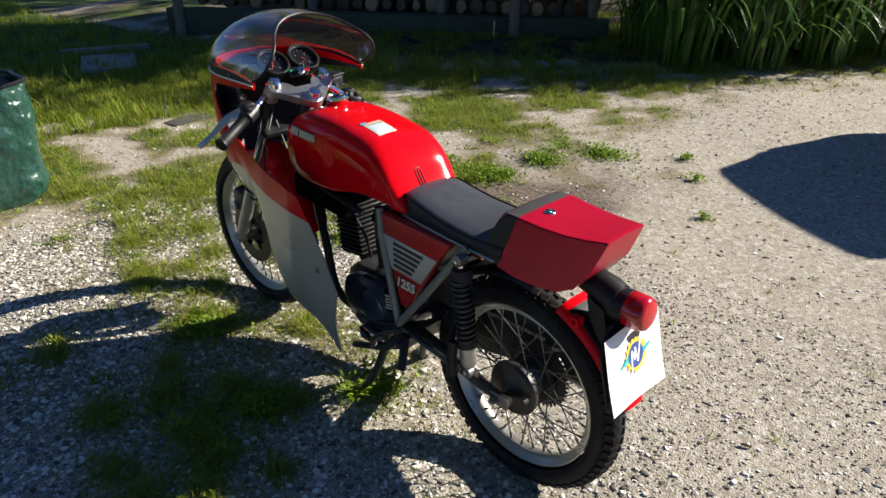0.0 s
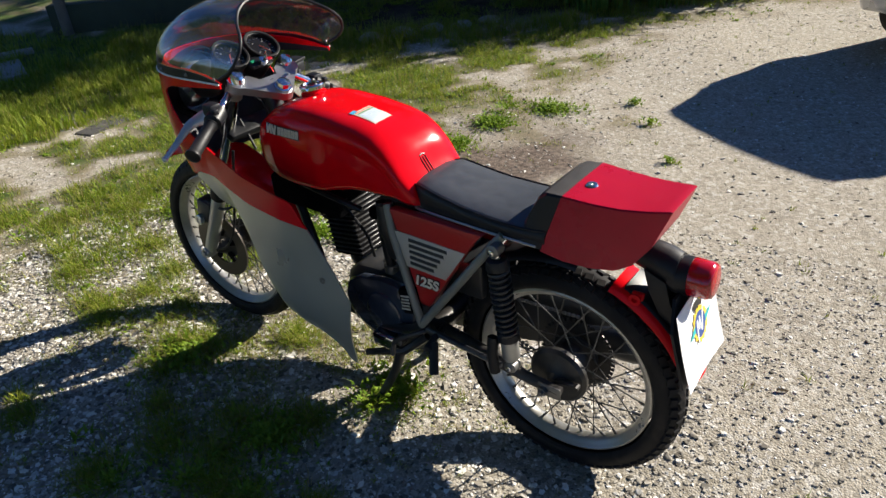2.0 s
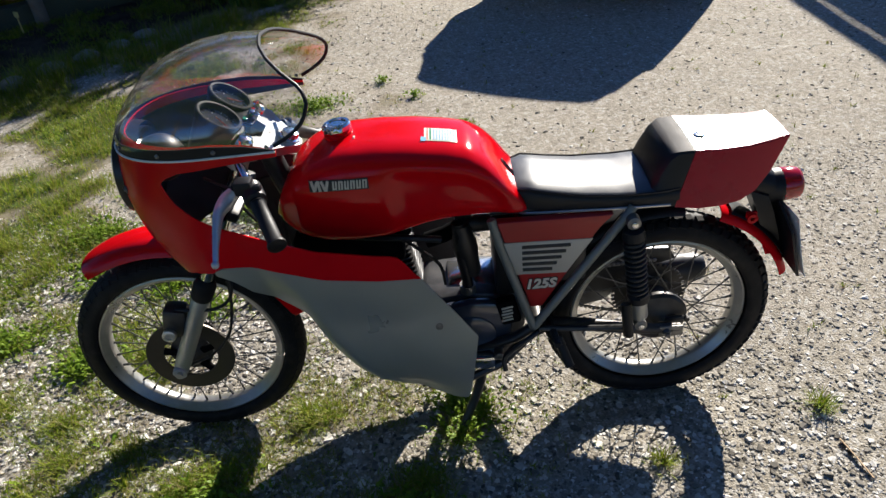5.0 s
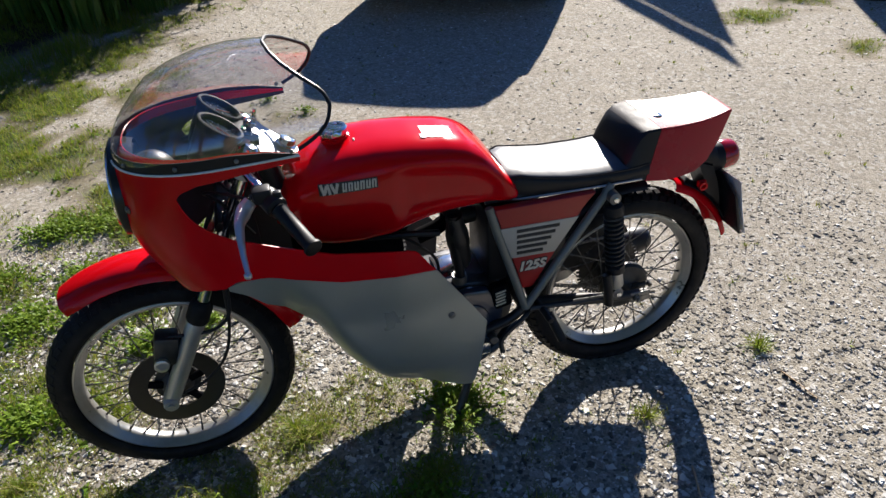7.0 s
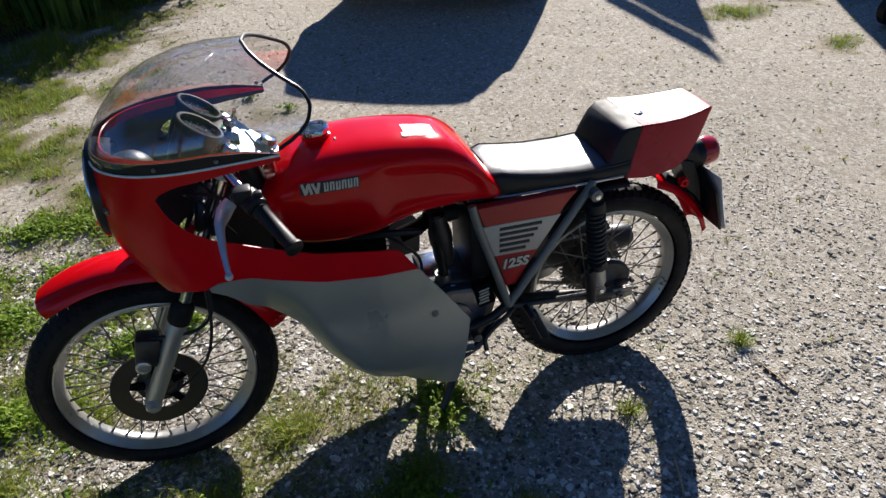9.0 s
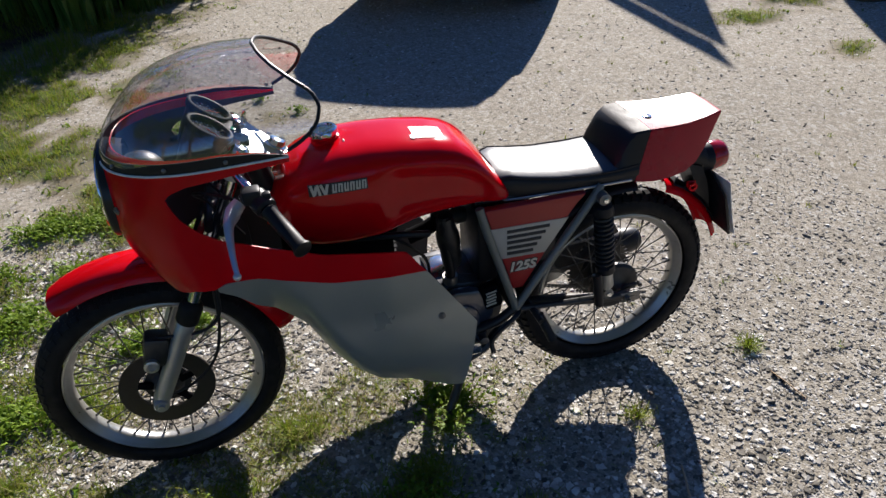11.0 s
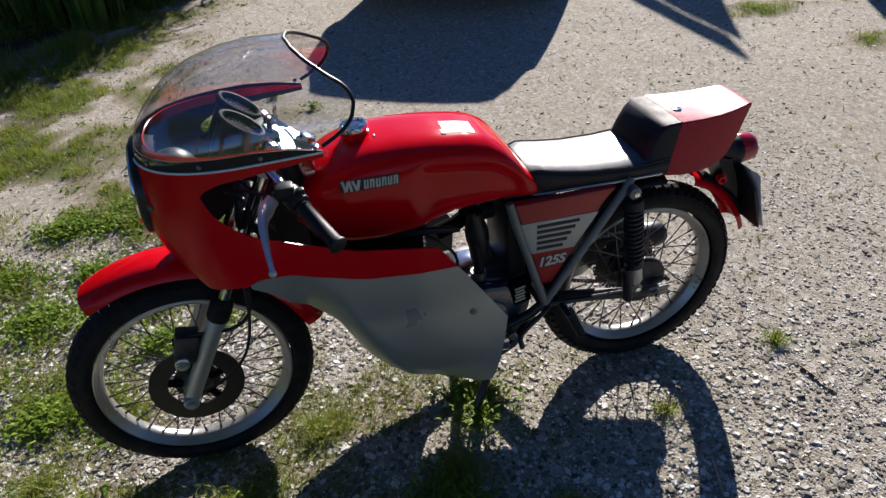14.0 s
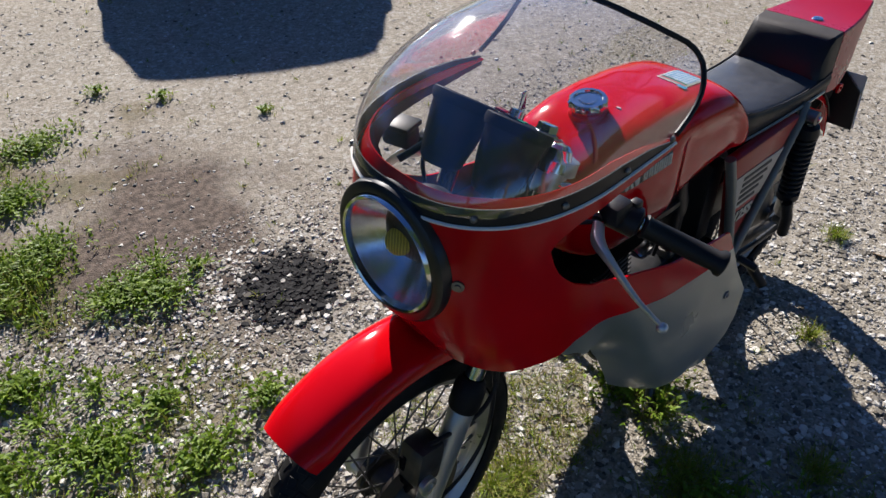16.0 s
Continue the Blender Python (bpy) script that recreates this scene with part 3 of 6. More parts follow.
for side in (1, -1):
    us = left_us if side == 1 else [4 - u for u in left_us]
    loft(grid_rings([u for u in us if x_of_u(u) >= .607], lambda u: max(interp(x_of_u(u), SPLIT), interp(x_of_u(u), EDGE_LOW)), lambda u: interp(x_of_u(u), OPEN_LOW), 12), closed=False, bm=red)
    drop = 0 if side == 1 else 1                           # the unseen right panel is drawn lower to fill out the ground shadow
    bm = loft(grid_rings([u for u in us if x_of_u(u) <= 1.09], lambda u: interp(x_of_u(u), EDGE_RIGHT if drop else EDGE_LOW), lambda u: min(interp(x_of_u(u), SPLIT), interp(x_of_u(u), OPEN_LOW)) - .0005, 16), closed=False)
    fairing_skin("belly_panel", bm, SILVER, "silver-grey fairing belly panel")
    strip = [.868 + .258 * k / 30 for k in range(31)]
    strip = [u if u <= 1 else u_of_x(u) for u in strip]
    strip = strip if side == 1 else [4 - u for u in strip]
    loft(grid_rings(strip, lambda u: interp(x_of_u(u), [(.868, .948), (1.0, .938), (1.08, .931), (1.115, .918), (1.126, .905)]), lambda u: .960, 5), closed=False, bm=red)
nose_us = [U_OPEN + (4 - 2 * U_OPEN) * k / 120 for k in range(121)]
nose_low = grid_rings(nose_us, lambda u: interp(x_of_u(u), EDGE_LOW), lambda u: .905, 12)
nose_low = [[p for a, b in zip(r, r[1:]) for p in (a, a.lerp(b, .25), a.lerp(b, .5), a.lerp(b, .75))] + [r[-1]] for r in nose_low]
nose_high = grid_rings(nose_us, lambda u: .905, lambda u: .960, 5)
loft([a + b[1:] for a, b in zip(nose_low, nose_high)], closed=False, bm=red)
HLC = Vector((1.238, .038, .872))                      # headlamp: middle and axis
HLN = Vector((1, .045, .06)).normalized()
hole = [f for f in red.faces if f.calc_center_median().x > 1.2 and ((f.calc_center_median() - HLC) - HLN * (f.calc_center_median() - HLC).dot(HLN)).length < .096]
bmesh.ops.delete(red, geom=hole, context="FACES")
fairing_skin("fairing_shell", red, RED_FAIR, "glossy red fairing nose and side panels")

# rim of the fairing: red lip inside the screen, black rubber strip, white line, screws
rim_us = [.868 + .132 * k / 12 for k in range(12)] + [1 + k / 30 for k in range(31)]
rim_us = rim_us + [4 - u for u in rim_us[-2::-1]]


def band(name, material, z0, z1, out, label="", tilt=0.0, rise=0.0):
    rings = []
    for u in rim_us:
        k = interp(mid(u), [(.868, .12), (.93, .7), (1.0, 1), (2, 1)])
        zz = z0 + (z1 - z0) * k
        zz += rise * max(0.0, min(1.0, (mid(u) - 1.15) / .45)) if rise else 0
        rings.append([shell(u, z0, -out), shell(u, (z0 + zz) / 2, -out + tilt * k / 2), shell(u, zz, -out + tilt * k)])
    ob = part(name, loft(rings, closed=False), material, fairing, label)
    return solidify(ob, .0025, -1)


band("rubber_strip", BLACK_PLASTIC, .9605, .984, .0015, "black rubber screen strip")
band("red_lip", RED_FAIR, .958, .981, -.005, "red inner lip under the screen", .012, .006)
part("white_line", tube([shell(u, .9595, -.0022) for u in rim_us], .0026, 6), WHITE, fairing)
for u in (.882, .990, u_of_x(1.115), 1.62, 2.0, 4 - 1.62, 4 - u_of_x(1.115), 4 - .99, 4 - .882):
    p, q = shell(u, .972, -.004), shell(u, .972, .01)
    part("screen_screw", revolve([(-.002, .0048), (.001, .0045), (.0025, .0028), (.003, 0)], p, p - q, 12), STEEL, fairing)
for side in (1, -1):
    for u, z in ((u_of_x(1.228, .870), .870), (.578, .487)):
        uu = u if side == 1 else 4 - u
        p, q = shell(uu, z, -.001), shell(uu, z, .02)
        part("fairing_screw", revolve([(-.002, .009), (.0012, .009), (.0018, .005), (.004, .0045), (.0045, 0)], p, p - q, 16), STEEL, fairing)

# clear screen: arches over the length, with a swept-back rear edge
def screen_x_end(th):
    return interp(math.degrees(th), [(0, .868), (6, .832), (12, .810), (19, .797), (27, .791), (34, .794), (40, .806), (50, .838), (62, .868), (75, .888), (90, .897)])


SCR_TOP = [(.78, 1.128), (.90, 1.136), (.97, 1.139), (1.035, 1.132), (1.10, 1.113), (1.15, 1.089), (1.18, 1.063), (1.21, 1.032), (1.23, 1.006), (1.2415, .975)]
rings = []
for k in range(41):
    th = math.pi * k / 40
    fold = min(th, math.pi - th)
    ring = []
    for j in range(40):
        s = j / 39
        x = 1.2425 - (1.2425 - screen_x_end(fold)) * s ** 2.0
        f = max(0.0, (x - 1.0) / .2425)
        w = .1965 * max(0.0, 1 - f ** 2.4) ** (1 / 2.4) if f > 0 else .1965
        w += .0 if x > .9 else 0
        h = interp(x, SCR_TOP)
        zb = .972
        c, sn = math.cos(th), math.sin(th)
        y = w * math.copysign(abs(c) ** .92, c)
        z = zb + max(0.0, h - zb) * abs(sn) ** .98
        ring.append(Vector((x, y + fair_y(x), z)))
    rings.append(ring)
screen_edge = [r[-1].copy() for r in rings]
bm = loft(rings, closed=False)
bmesh.ops.remove_doubles(bm, verts=bm.verts, dist=0.0008)
screen_ob = part("windscreen", bm, SCREEN, fairing, "clear bubble windscreen with black edge trim", angle=180)
part("screen_trim", tube(screen_edge, .0042, 8), BLACK_PLASTIC, screen_ob)

# headlamp in the nose
lamp = part("headlamp_ring", revolve([(-.030, .100), (.006, .108), (.016, .106), (.020, .100), (.020, .091), (.012, .089), (-.030, .089)], HLC, HLN, 56), BLACK, fairing, "black headlamp surround")
part("lamp_rim", revolve([(.012, .090), (.022, .090), (.026, .087), (.024, .0835), (.012, .0835)], HLC, HLN, 56), CHROME, lamp)
part("reflector", revolve([(.014 - .060 * (1 - (r / 14) ** 2), .0835 * r / 14) for r in range(14, -1, -1)], HLC, HLN, 48), MIRROR, lamp)
bm = bmesh.new()
gl = []
for k in range(9):
    r = .0835 * (1 - k / 8)
    gl.append((.018 + .012 * (1 - (r / .0835) ** 2), r))
revolve(gl, HLC, HLN, 56, bm)
part("lamp_glass", bm, LENS_CLEAR, lamp, "ribbed clear headlamp glass")
bm = bmesh.new()
for k in range(-15, 16):
    y = k * .0052
    hh = math.sqrt(max(0, .081 ** 2 - y * y)) * .92
    tube([HLC + Vector((.0195 + .011 * (1 - (y / .0835) ** 2) * (1 - .8 * (q / 1) ** 2), y, q * hh)) for q in (-1, -.5, 0, .5, 1)], .0012, 5, bm=bm)
part("glass_ribs", bm, LENS_RIB, lamp)
part("bulb_cap", ball(HLC + Vector((-.006, 0, .010)), .021, 16), YELLOW, lamp)

# --- front mudguard
def guard(name, centre, r, a0, a1, w, depth, material, label, steps=40, taper=None, parent=bike):
    rings = []
    for k in range(steps + 1):
        t = k / steps
        a = radians(a0 + (a1 - a0) * t)
        ww = w * (interp(t, taper) if taper else 1)
        ring = []
        for j in range(13):
            b = -1 + 2 * j / 12
            drop = (depth if a1 < 162 else depth * (1 + .4 * max(0, t - .45) / .55)) * (abs(b) ** 2.6)
            rr = r - drop
            ring.append(Vector((centre[0] + rr * math.cos(a), ww * math.sin(b * 1.45) / math.sin(1.45), centre[2] + rr * math.sin(a))))
        rings.append(ring)
    ob = part(name, loft(rings, closed=False), material, parent, label, angle=60)
    return solidify(ob, .003, -1)


guard("front_mudguard", FRONT_AXLE, .372, 59, 163, .068, .036, RED, "glossy red front mudguard", taper=[(0, .90), (.05, 1.0), (.90, 1.0), (.96, .92), (1, .72)])
guard("rear_mudguard", REAR_AXLE, .352, 112, 160, .058, .026, RED_FAIR, "red rear mudguard", taper=[(0, 1), (1, .85)])
# the black sheet over the tyre's top stands in for shade under the seat
guard("shade_filler", REAR_AXLE, .343, 28, 97, .050, .020, BLACK_PLASTIC, "added black sheet for the shaded gap between seat and tyre")
guard("bracket_saddle", REAR_AXLE, .359, 116, 150, .047, .010, BLACK_PLASTIC, "black rubber saddle of the lamp bracket")
for side in (1, -1):                                       # eyelets on the rear mudguard
    bm = box((-.197, side * .066, .608), (.026, .010, .018), .003)
    revolve([(-.003, .013), (.003, .013), (.003, .006), (-.003, .006), (-.003, .013)], (-.195, side * .079, .605), (0, 1, 0), 20, bm)
    part("guard_eyelet", bm, RED_FAIR, bike)

# --- rear lamp, bracket and sheet in place of a plate
bm = loft([[Vector((x + dx * math.sin(a) * .3, w * math.cos(a), z + h * math.sin(a))) for a in (2 * math.pi * j / 24 for j in range(24))] for x, w, z, h, dx in
           ((-.140, .034, .684, .026, 0), (-.190, .038, .676, .034, 0), (-.235, .040, .662, .041, 0), (-.258, .041, .650, .043, 0))])
part("lamp_bracket", bm, BLACK_PLASTIC, bike, "black rubber tail lamp bracket")
bm = loft([[Vector((x, y, z)) for x, y, z in ((-.215, w, z + .02), (-.255, w, z), (-.262, -w, z), (-.222, -w, z + .02))] for w, z in ((.042, .640), (.050, .60), (.040, .54), (.020, .475))])
for v in bm.verts:
    v.co.x -= (.64 - v.co.z) * .40 - .012
part("mud_flap", bm, BLACK_PLASTIC, bike, "black mud flap")
lamp_axis = Vector((-1, 0, .05))
rl = part("tail_lamp", revolve([(-.034, .0), (-.034, .040), (.0, .043), (.006, .042), (.006, .0)], (-.277, 0, .647), lamp_axis, 36), BLACK_PLASTIC, bike, "black round tail lamp with a red lens")
part("lens", revolve([(.006, .041), (.010, .0425), (.044, .040), (.052, .036), (.055, .028), (.056, .0)], (-.277, 0, .647), lamp_axis, 36), LENS_RED, rl, "red lens", angle=50)
pl0, pl1 = Vector((-.290, 0, .612)), Vector((-.340, 0, .435))
bm = bmesh.new()
bmesh.ops.create_grid(bm, x_segments=12, y_segments=10, size=.5)
for v in bm.verts:
    a, b = v.co.x, v.co.y + .5
    p = pl1.lerp(pl0, b)
    v.co = Vector((p.x + .002 * math.cos(a * 5) + .002 * math.sin(b * 4), a * .214, p.z))
sheet = solidify(part("plate_sheet", bm, PAPER, bike, "white paper sheet with a round gear emblem"), .0012, 0)


bm = bmesh.new()
loft([[Vector((pl1.lerp(pl0, b).x + dx + .002 * math.cos(a * 5 / .208), a, pl1.lerp(pl0, b).z)) for a, b in ((-.107, .02), (-.106, .75), (-.06, 1.05), (.06, 1.05), (.106, .75), (.107, .02))] for dx in (.014, .020)], bm=bm)
part("plate_bracket", bm, BLACK_PLASTIC, bike, "black plate bracket")


def on_sheet(a, b, lift):
    """A point on the sheet: a across to the right, b upwards, in metres from its middle."""
    p = pl1.lerp(pl0, .5 + b / .174)
    d = Vector((-.97, 0, .22))
    return Vector((p.x + .002 * math.cos(a / .208 * 5) + .002 * math.sin((.5 + b / .174) * 4), -a, p.z)) + d * lift * .5


def flat_shape(name, outline, lift, material, parent):
    bm = bmesh.new()
    bm.faces.new([bm.verts.new(on_sheet(a, b, lift)) for a, b in outline])
    bmesh.ops.triangulate(bm, faces=bm.faces)
    return part(name, bm, material, parent, smooth=False)


EMC = (.004, .012)
gear = []
for k in range(64):
    a = 2 * math.pi * k / 64
    r = .041 if (k // 2) % 2 else .036
    gear.append((EMC[0] + r * math.cos(a), EMC[1] + r * math.sin(a)))
flat_shape("emblem_gear", gear, .0052, YELLOW, sheet)
flat_shape("emblem_disc", [(EMC[0] + .029 * math.cos(2 * math.pi * k / 32), EMC[1] + .029 * math.sin(2 * math.pi * k / 32)) for k in range(32)], .0062, BLUE, sheet)
flat_shape("emblem_wing", [(-.028 + EMC[0], .010 + EMC[1]), (-.028 + EMC[0], -.006 + EMC[1]), (-.066 + EMC[0], -.012 + EMC[1])], .0056, TEAL, sheet)
flat_shape("emblem_wing", [(.028 + EMC[0], -.010 + EMC[1]), (.028 + EMC[0], .006 + EMC[1]), (.066 + EMC[0], .012 + EMC[1])], .0056, TEAL, sheet)
for a0, b0, a1, b1 in ((-.018, -.016, -.014, .014), (-.014, .014, -.006, -.010), (-.006, -.010, .0, .018), (-.001, .018, .006, -.018), (.006, -.018, .020, .030), (-.020, -.040, -.017, -.012)):
    w = .0026
    flat_shape("emblem_stroke", [(EMC[0] + a0 - w, EMC[1] + b0), (EMC[0] + a0 + w, EMC[1] + b0), (EMC[0] + a1 + w, EMC[1] + b1), (EMC[0] + a1 - w, EMC[1] + b1)], .0070, PAPER, sheet)
arc = [(EMC[0] + r * math.cos(radians(d)), EMC[1] + r * math.sin(radians(d))) for r, ds in ((.040, range(62, 119, 8)), (.056, range(118, 61, -8))) for d in ds]
flat_shape("emblem_arc", arc, .0056, INK, sheet)

# --- frame tubes, side cover
for side in (1, -1):
    part("frame_tube", tube([(.437, side * .118, .690), (.420, side * .128, .62), (.345, side * .138, .370)], .0112, 12), TUBE_GREY, bike, "grey painted frame tube")
    part("frame_tube", tube([(.105, side * .112, .690), (.125, side * .120, .665), (.345, side * .138, .368)], .0112, 12), TUBE_GREY, bike, "grey painted frame tube")
    part("lower_tube", tube([(.345, side * .132, .366), (.40, side * .128, .325), (.50, side * .11, .290), (.62, side * .09, .270)], .0135, 10, n=12), BLACK, bike)
    part("seat_rail", tube([(.437, side * .086, .692), (.10, side * .090, .690), (-.06, side * .085, .675)], .009, 10), BLACK, bike)
    part("seat_trim", tube([(.372, side * .088, .688), (.34, side * .099, .687), (.15, side * .111, .687), (.02, side * .1145, .687)], .0032, 6, n=16), ALU, bike)
bm = bmesh.new()
tube([(.93, 0, .80), (.80, 0, .70), (.60, 0, .655), (.44, 0, .675)], .022, 12, bm=bm, n=16)
for side in (1, -1):
    tube([(.915, side * .035, .70), (.80, side * .06, .45), (.74, side * .07, .29), (.62, side * .08, .265)], .014, 10, bm=bm, n=16)
tube([(.955, 0, .90), (.925, 0, .78), (.905, 0, .72)], .026, 12, bm=bm)
part("main_frame", bm, BLACK, bike, "black main frame")
for side in (1, -1):
    y0, y1 = (.100, .128) if side == 1 else (-.128, -.100)
    sc = part("side_cover", prism([(.426, .684), (.150, .682), (.176, .656), (.188, .640), (.320, .425), (.352, .425), (.362, .47)], y0, y1, .006), RED_COVER, bike, "red side cover with a grey louvred panel")
    part("louvre_panel", prism([(.412, .628), (.199, .622), (.262, .528), (.385, .533)], side * .1275 - .001, side * .1275 + .0025, .001), COVER_GREY, sc)
    for k in range(5):
        z = .611 - .0165 * k
        cx = .310 + .004 * k
        part("louvre_slot", tube([(cx + .058 - .004 * k, side * .1292, z + .0015), (cx - .058 + .007 * k, side * .1292, z - .0015)], .0058, 8, flat=.5), INK, sc)
txt = bpy.data.curves.new("number", "FONT")
txt.body, txt.size, txt.extrude, txt.shear = "125S", .050, .0008, .2
txt.offset = .0018
tob = new("number_badge", txt)
tob.parent = bike
tob.matrix_world = Matrix.Translation((.364, .1292, .487)) @ Matrix.Rotation(math.pi, 4, "Z") @ Matrix.Rotation(radians(90), 4, "X") @ Matrix.Diagonal((.78, .78, 1, 1))
txt.materials.append(CREAM)
edge = bpy.data.curves.new("number_edge", "FONT")
edge.body, edge.size, edge.extrude, edge.shear, edge.offset = "125S", .050, .0006, .2, .0050
edge.materials.append(INK)
eob = new("number_edge", edge)
eob.parent = bike
eob.matrix_world = Matrix.Translation((0, -.0009, 0)) @ tob.matrix_world
tagged(tob, "cream 125S number with dark edges on the side cover")

# --- shocks
for side in (1, -1):
    top, low = Vector((.110, side * .136, .665)), Vector((.072, side * .133, .351))
    d = (low - top).normalized()
    sh = part("shock_absorber", tube([top, low], .011, 12), CHROME, bike, "black coil spring shock absorber")
    bm = bmesh.new()
    n = 170
    u = Vector((0, 1, 0))
    w = d.cross(u).normalized()
    pts = []
    for k in range(n + 1):
        t = k / n
        a = 2 * math.pi * 12 * t
        pts.append(top + d * (.042 + .178 * t) + .0228 * (math.cos(a) * u + math.sin(a) * w))
    tube(pts, .0046, 7, bm=bm)
    part("spring", bm, BLACK, sh)
    part("shroud", revolve([(.020, .012), (.024, .024), (.040, .0275), (.048, .0275), (.048, .021), (.215, .018), (.222, .0265), (.240, .0265), (.244, .018)], top, d, 24), BLACK_PLASTIC, sh)
    part("damper", revolve([(.236, .021), (.290, .022), (.300, .016)], top, d, 24), FORK_ALU, sh)
    for c in (top, low):
        part("mount_eye", revolve([(-.017, .0), (-.017, .008), (-.014, .016), (.014, .016), (.017, .008), (.017, .0)], c, (0, 1, 0), 20), STEEL, sh)
        part("mount_bolt", revolve([(0, .0075), (.004, .0075), (.005, .005), (.005, 0)], c + Vector((0, side * .017, 0)), (0, side, 0), 10), CHROME, sh)

# --- swing arm, chain, pegs, pedals
bm = bmesh.new()
for side in (1, -1):
    tube([(.330, side * .095, .345), (.20, side * .102, .330), (.06, side * .106, .306), (-.045, side * .106, .298)], [.019, .018, .015, .013], 12, bm=bm, n=14)
tube([(.330, -.12, .345), (.330, .12, .345)], .022, 12, bm=bm)
part("swing_arm", bm, HUB_DARK, bike)
for side in (1, -1):
    bm = box((-.018, side * .116, .297), (.062, .006, .034), .004)
    revolve([(-.002, .0), (-.002, .012), (.012, .0115), (.012, .006), (.020, .006), (.020, .0)], (-.006, side * .118, .297), (0, side, 0), 6, bm)
    part("axle_plate", bm, STEEL, bike)
for x0, z0, x1, z1 in ((.40, .385, -.02, .401), (.40, .325, -.02, .199)):
    n = 34
    bm = bmesh.new()
    for k in range(n):
        t = (k + .5) / n
        box((x0 + (x1 - x0) * t, -.060, z0 + (z1 - z0) * t), (.0105, .008, .009), .002, None, bm, 1)
    part("chain_run", bm, STEEL, bike)
for side in (1, -1):
    part("peg_mount", tube([(.300, side * .10, .355), (.295, side * .15, .352), (.290, side * .19, .345)], .010, 8), BLACK, bike)
for side in (1, -1):
    bm = tube([(.288, side * .165, .352), (.262, side * .205, .285 if side == 1 else .345)], .0125, 12)
    part("foot_peg", bm, GRIP, bike, "black rubber foot peg")
bm = bmesh.new()
tube([(.330, .13, .352), (.352, .150, .345), (.420, .165, .300), (.424, .178, .262)], .007, 8, bm=bm, n=14)
part("gear_pedal", bm, BLACK, bike)
bm = bmesh.new()
tube([(.115, .150, .430), (.112, .160, .390), (.106, .160, .335)], .0135, 10, bm=bm)
part("passenger_peg", bm, GRIP, bike, "folded black rubber passenger peg")
bm = bmesh.new()
tube([(.33, .135, .36), (.22, .14, .352), (.10, .14, .342)], .008, 8, bm=bm)
part("peg_stay", bm, BLACK, bike)

# --- stand
bm = bmesh.new()
for side in (1, -1):
    tube([(.470, side * .075, .255), (.495, side * .095, .13), (.545, side * .125, .018), (.562, side * .135, .006)], [.016, .014, .012, .011], 10, bm=bm, n=12)
    box((.566, side * .138, .008), (.060, .030, .010), .003, None, bm)
tube([(.485, -.085, .19), (.485, .085, .19)], .010, 8, bm=bm)
tube([(.36, .10, .30), (.43, .12, .235), (.55, .15, .20)], [.014, .013, .010], 8, bm=bm)
part("centre_stand", bm, BLACK, bike, "black centre stand")

# --- engine
eng = part("engine", prism([(.37, .395), (.40, .43), (.50, .445), (.62, .435), (.665, .40), (.675, .32), (.65, .225), (.58, .185), (.46, .180), (.385, .225), (.355, .33)], -.105, .075, .016), ENGINE, bike, "dark alloy single-cylinder engine", angle=30)
part("left_cover", prism([(.395, .365), (.405, .40), (.44, .432), (.50, .438), (.58, .425), (.635, .395), (.650, .34), (.63, .285), (.58, .25), (.50, .238), (.43, .258), (.40, .30)], .074, .112, .014), COVER_BLUE, eng, "glossy blue-black engine side cover", angle=30)
part("cover_boss", revolve([(0, .062), (.006, .060), (.010, .052), (.011, .0)], (.50, .111, .335), (0, 1, 0), 36), COVER_BLUE, eng, angle=30)
bm = box((.485, .128, .262), (.075, .045, .042), .007)
part("oil_cap_housing", bm, CHROME, eng)
part("gear_shaft", revolve([(0, .012), (.030, .012), (.032, .008), (.032, 0)], (.435, .11, .275), (0, 1, 0), 16), STEEL, eng)
axis = Vector((.16, 0, 1)).normalized()
cyl_c = Vector((.678, -.012, .430))
cyl = part("cylinder", box(cyl_c + axis * .092, (.114, .114, .19), .010, Matrix.Rotation(math.atan2(.16, 1), 4, "Y")), ENGINE_DARK, eng)
for k in range(13):
    c = cyl_c + axis * (.012 + .0145 * k)
    s = .060 if k < 9 else .064
    part("cooling_fin", box(c, (s * 2, s * 2.0, .0045), .0015, Matrix.Rotation(math.atan2(.16, 1), 4, "Y"), segs=1), FIN_ALLOY, cyl)
part("cylinder_head", box(cyl_c + axis * .215, (.16, .13, .07), .014, Matrix.Rotation(math.atan2(.16, 1), 4, "Y")), ENGINE_DARK, eng)
bm = bmesh.new()
tube([(.505, .055, .42), (.503, .060, .47), (.513, .062, .56), (.515, .058, .65)], .014, 12, bm=bm, n=16)
part("breather_hose", bm, BLACK_PLASTIC, eng, "black rubber hose")
part("hose_clamp", revolve([(-.012, .021), (.012, .021), (.012, .015)], (.504, .056, .45), (0, 0, 1), 20), STEEL, eng)
bm = loft([[Vector((x, y, z)) for y, z in ((-.085, .425), (-.085, .440), (-.03, .452 + k), (.01, .448 + k), (.036, .436), (.036, .425))] for x, k in ((.43, .0), (.46, .010), (.51, .012), (.545, .006), (.555, .0))])
part("crankcase_top", bm, CASE_ALU, eng, "bright polished crankcase top", angle=40)
part("intake_boot", tube([(.60, .0, .57), (.55, .0, .585), (.51, -.01, .60)], .021, 14), ENGINE_DARK, eng)
part("carburettor", revolve([(-.04, .022), (.0, .028), (.04, .028), (.05, .02), (.05, 0)], (.475, -.02, .60), (1, 0, .1), 24, caps=True), HUB_DARK, eng)
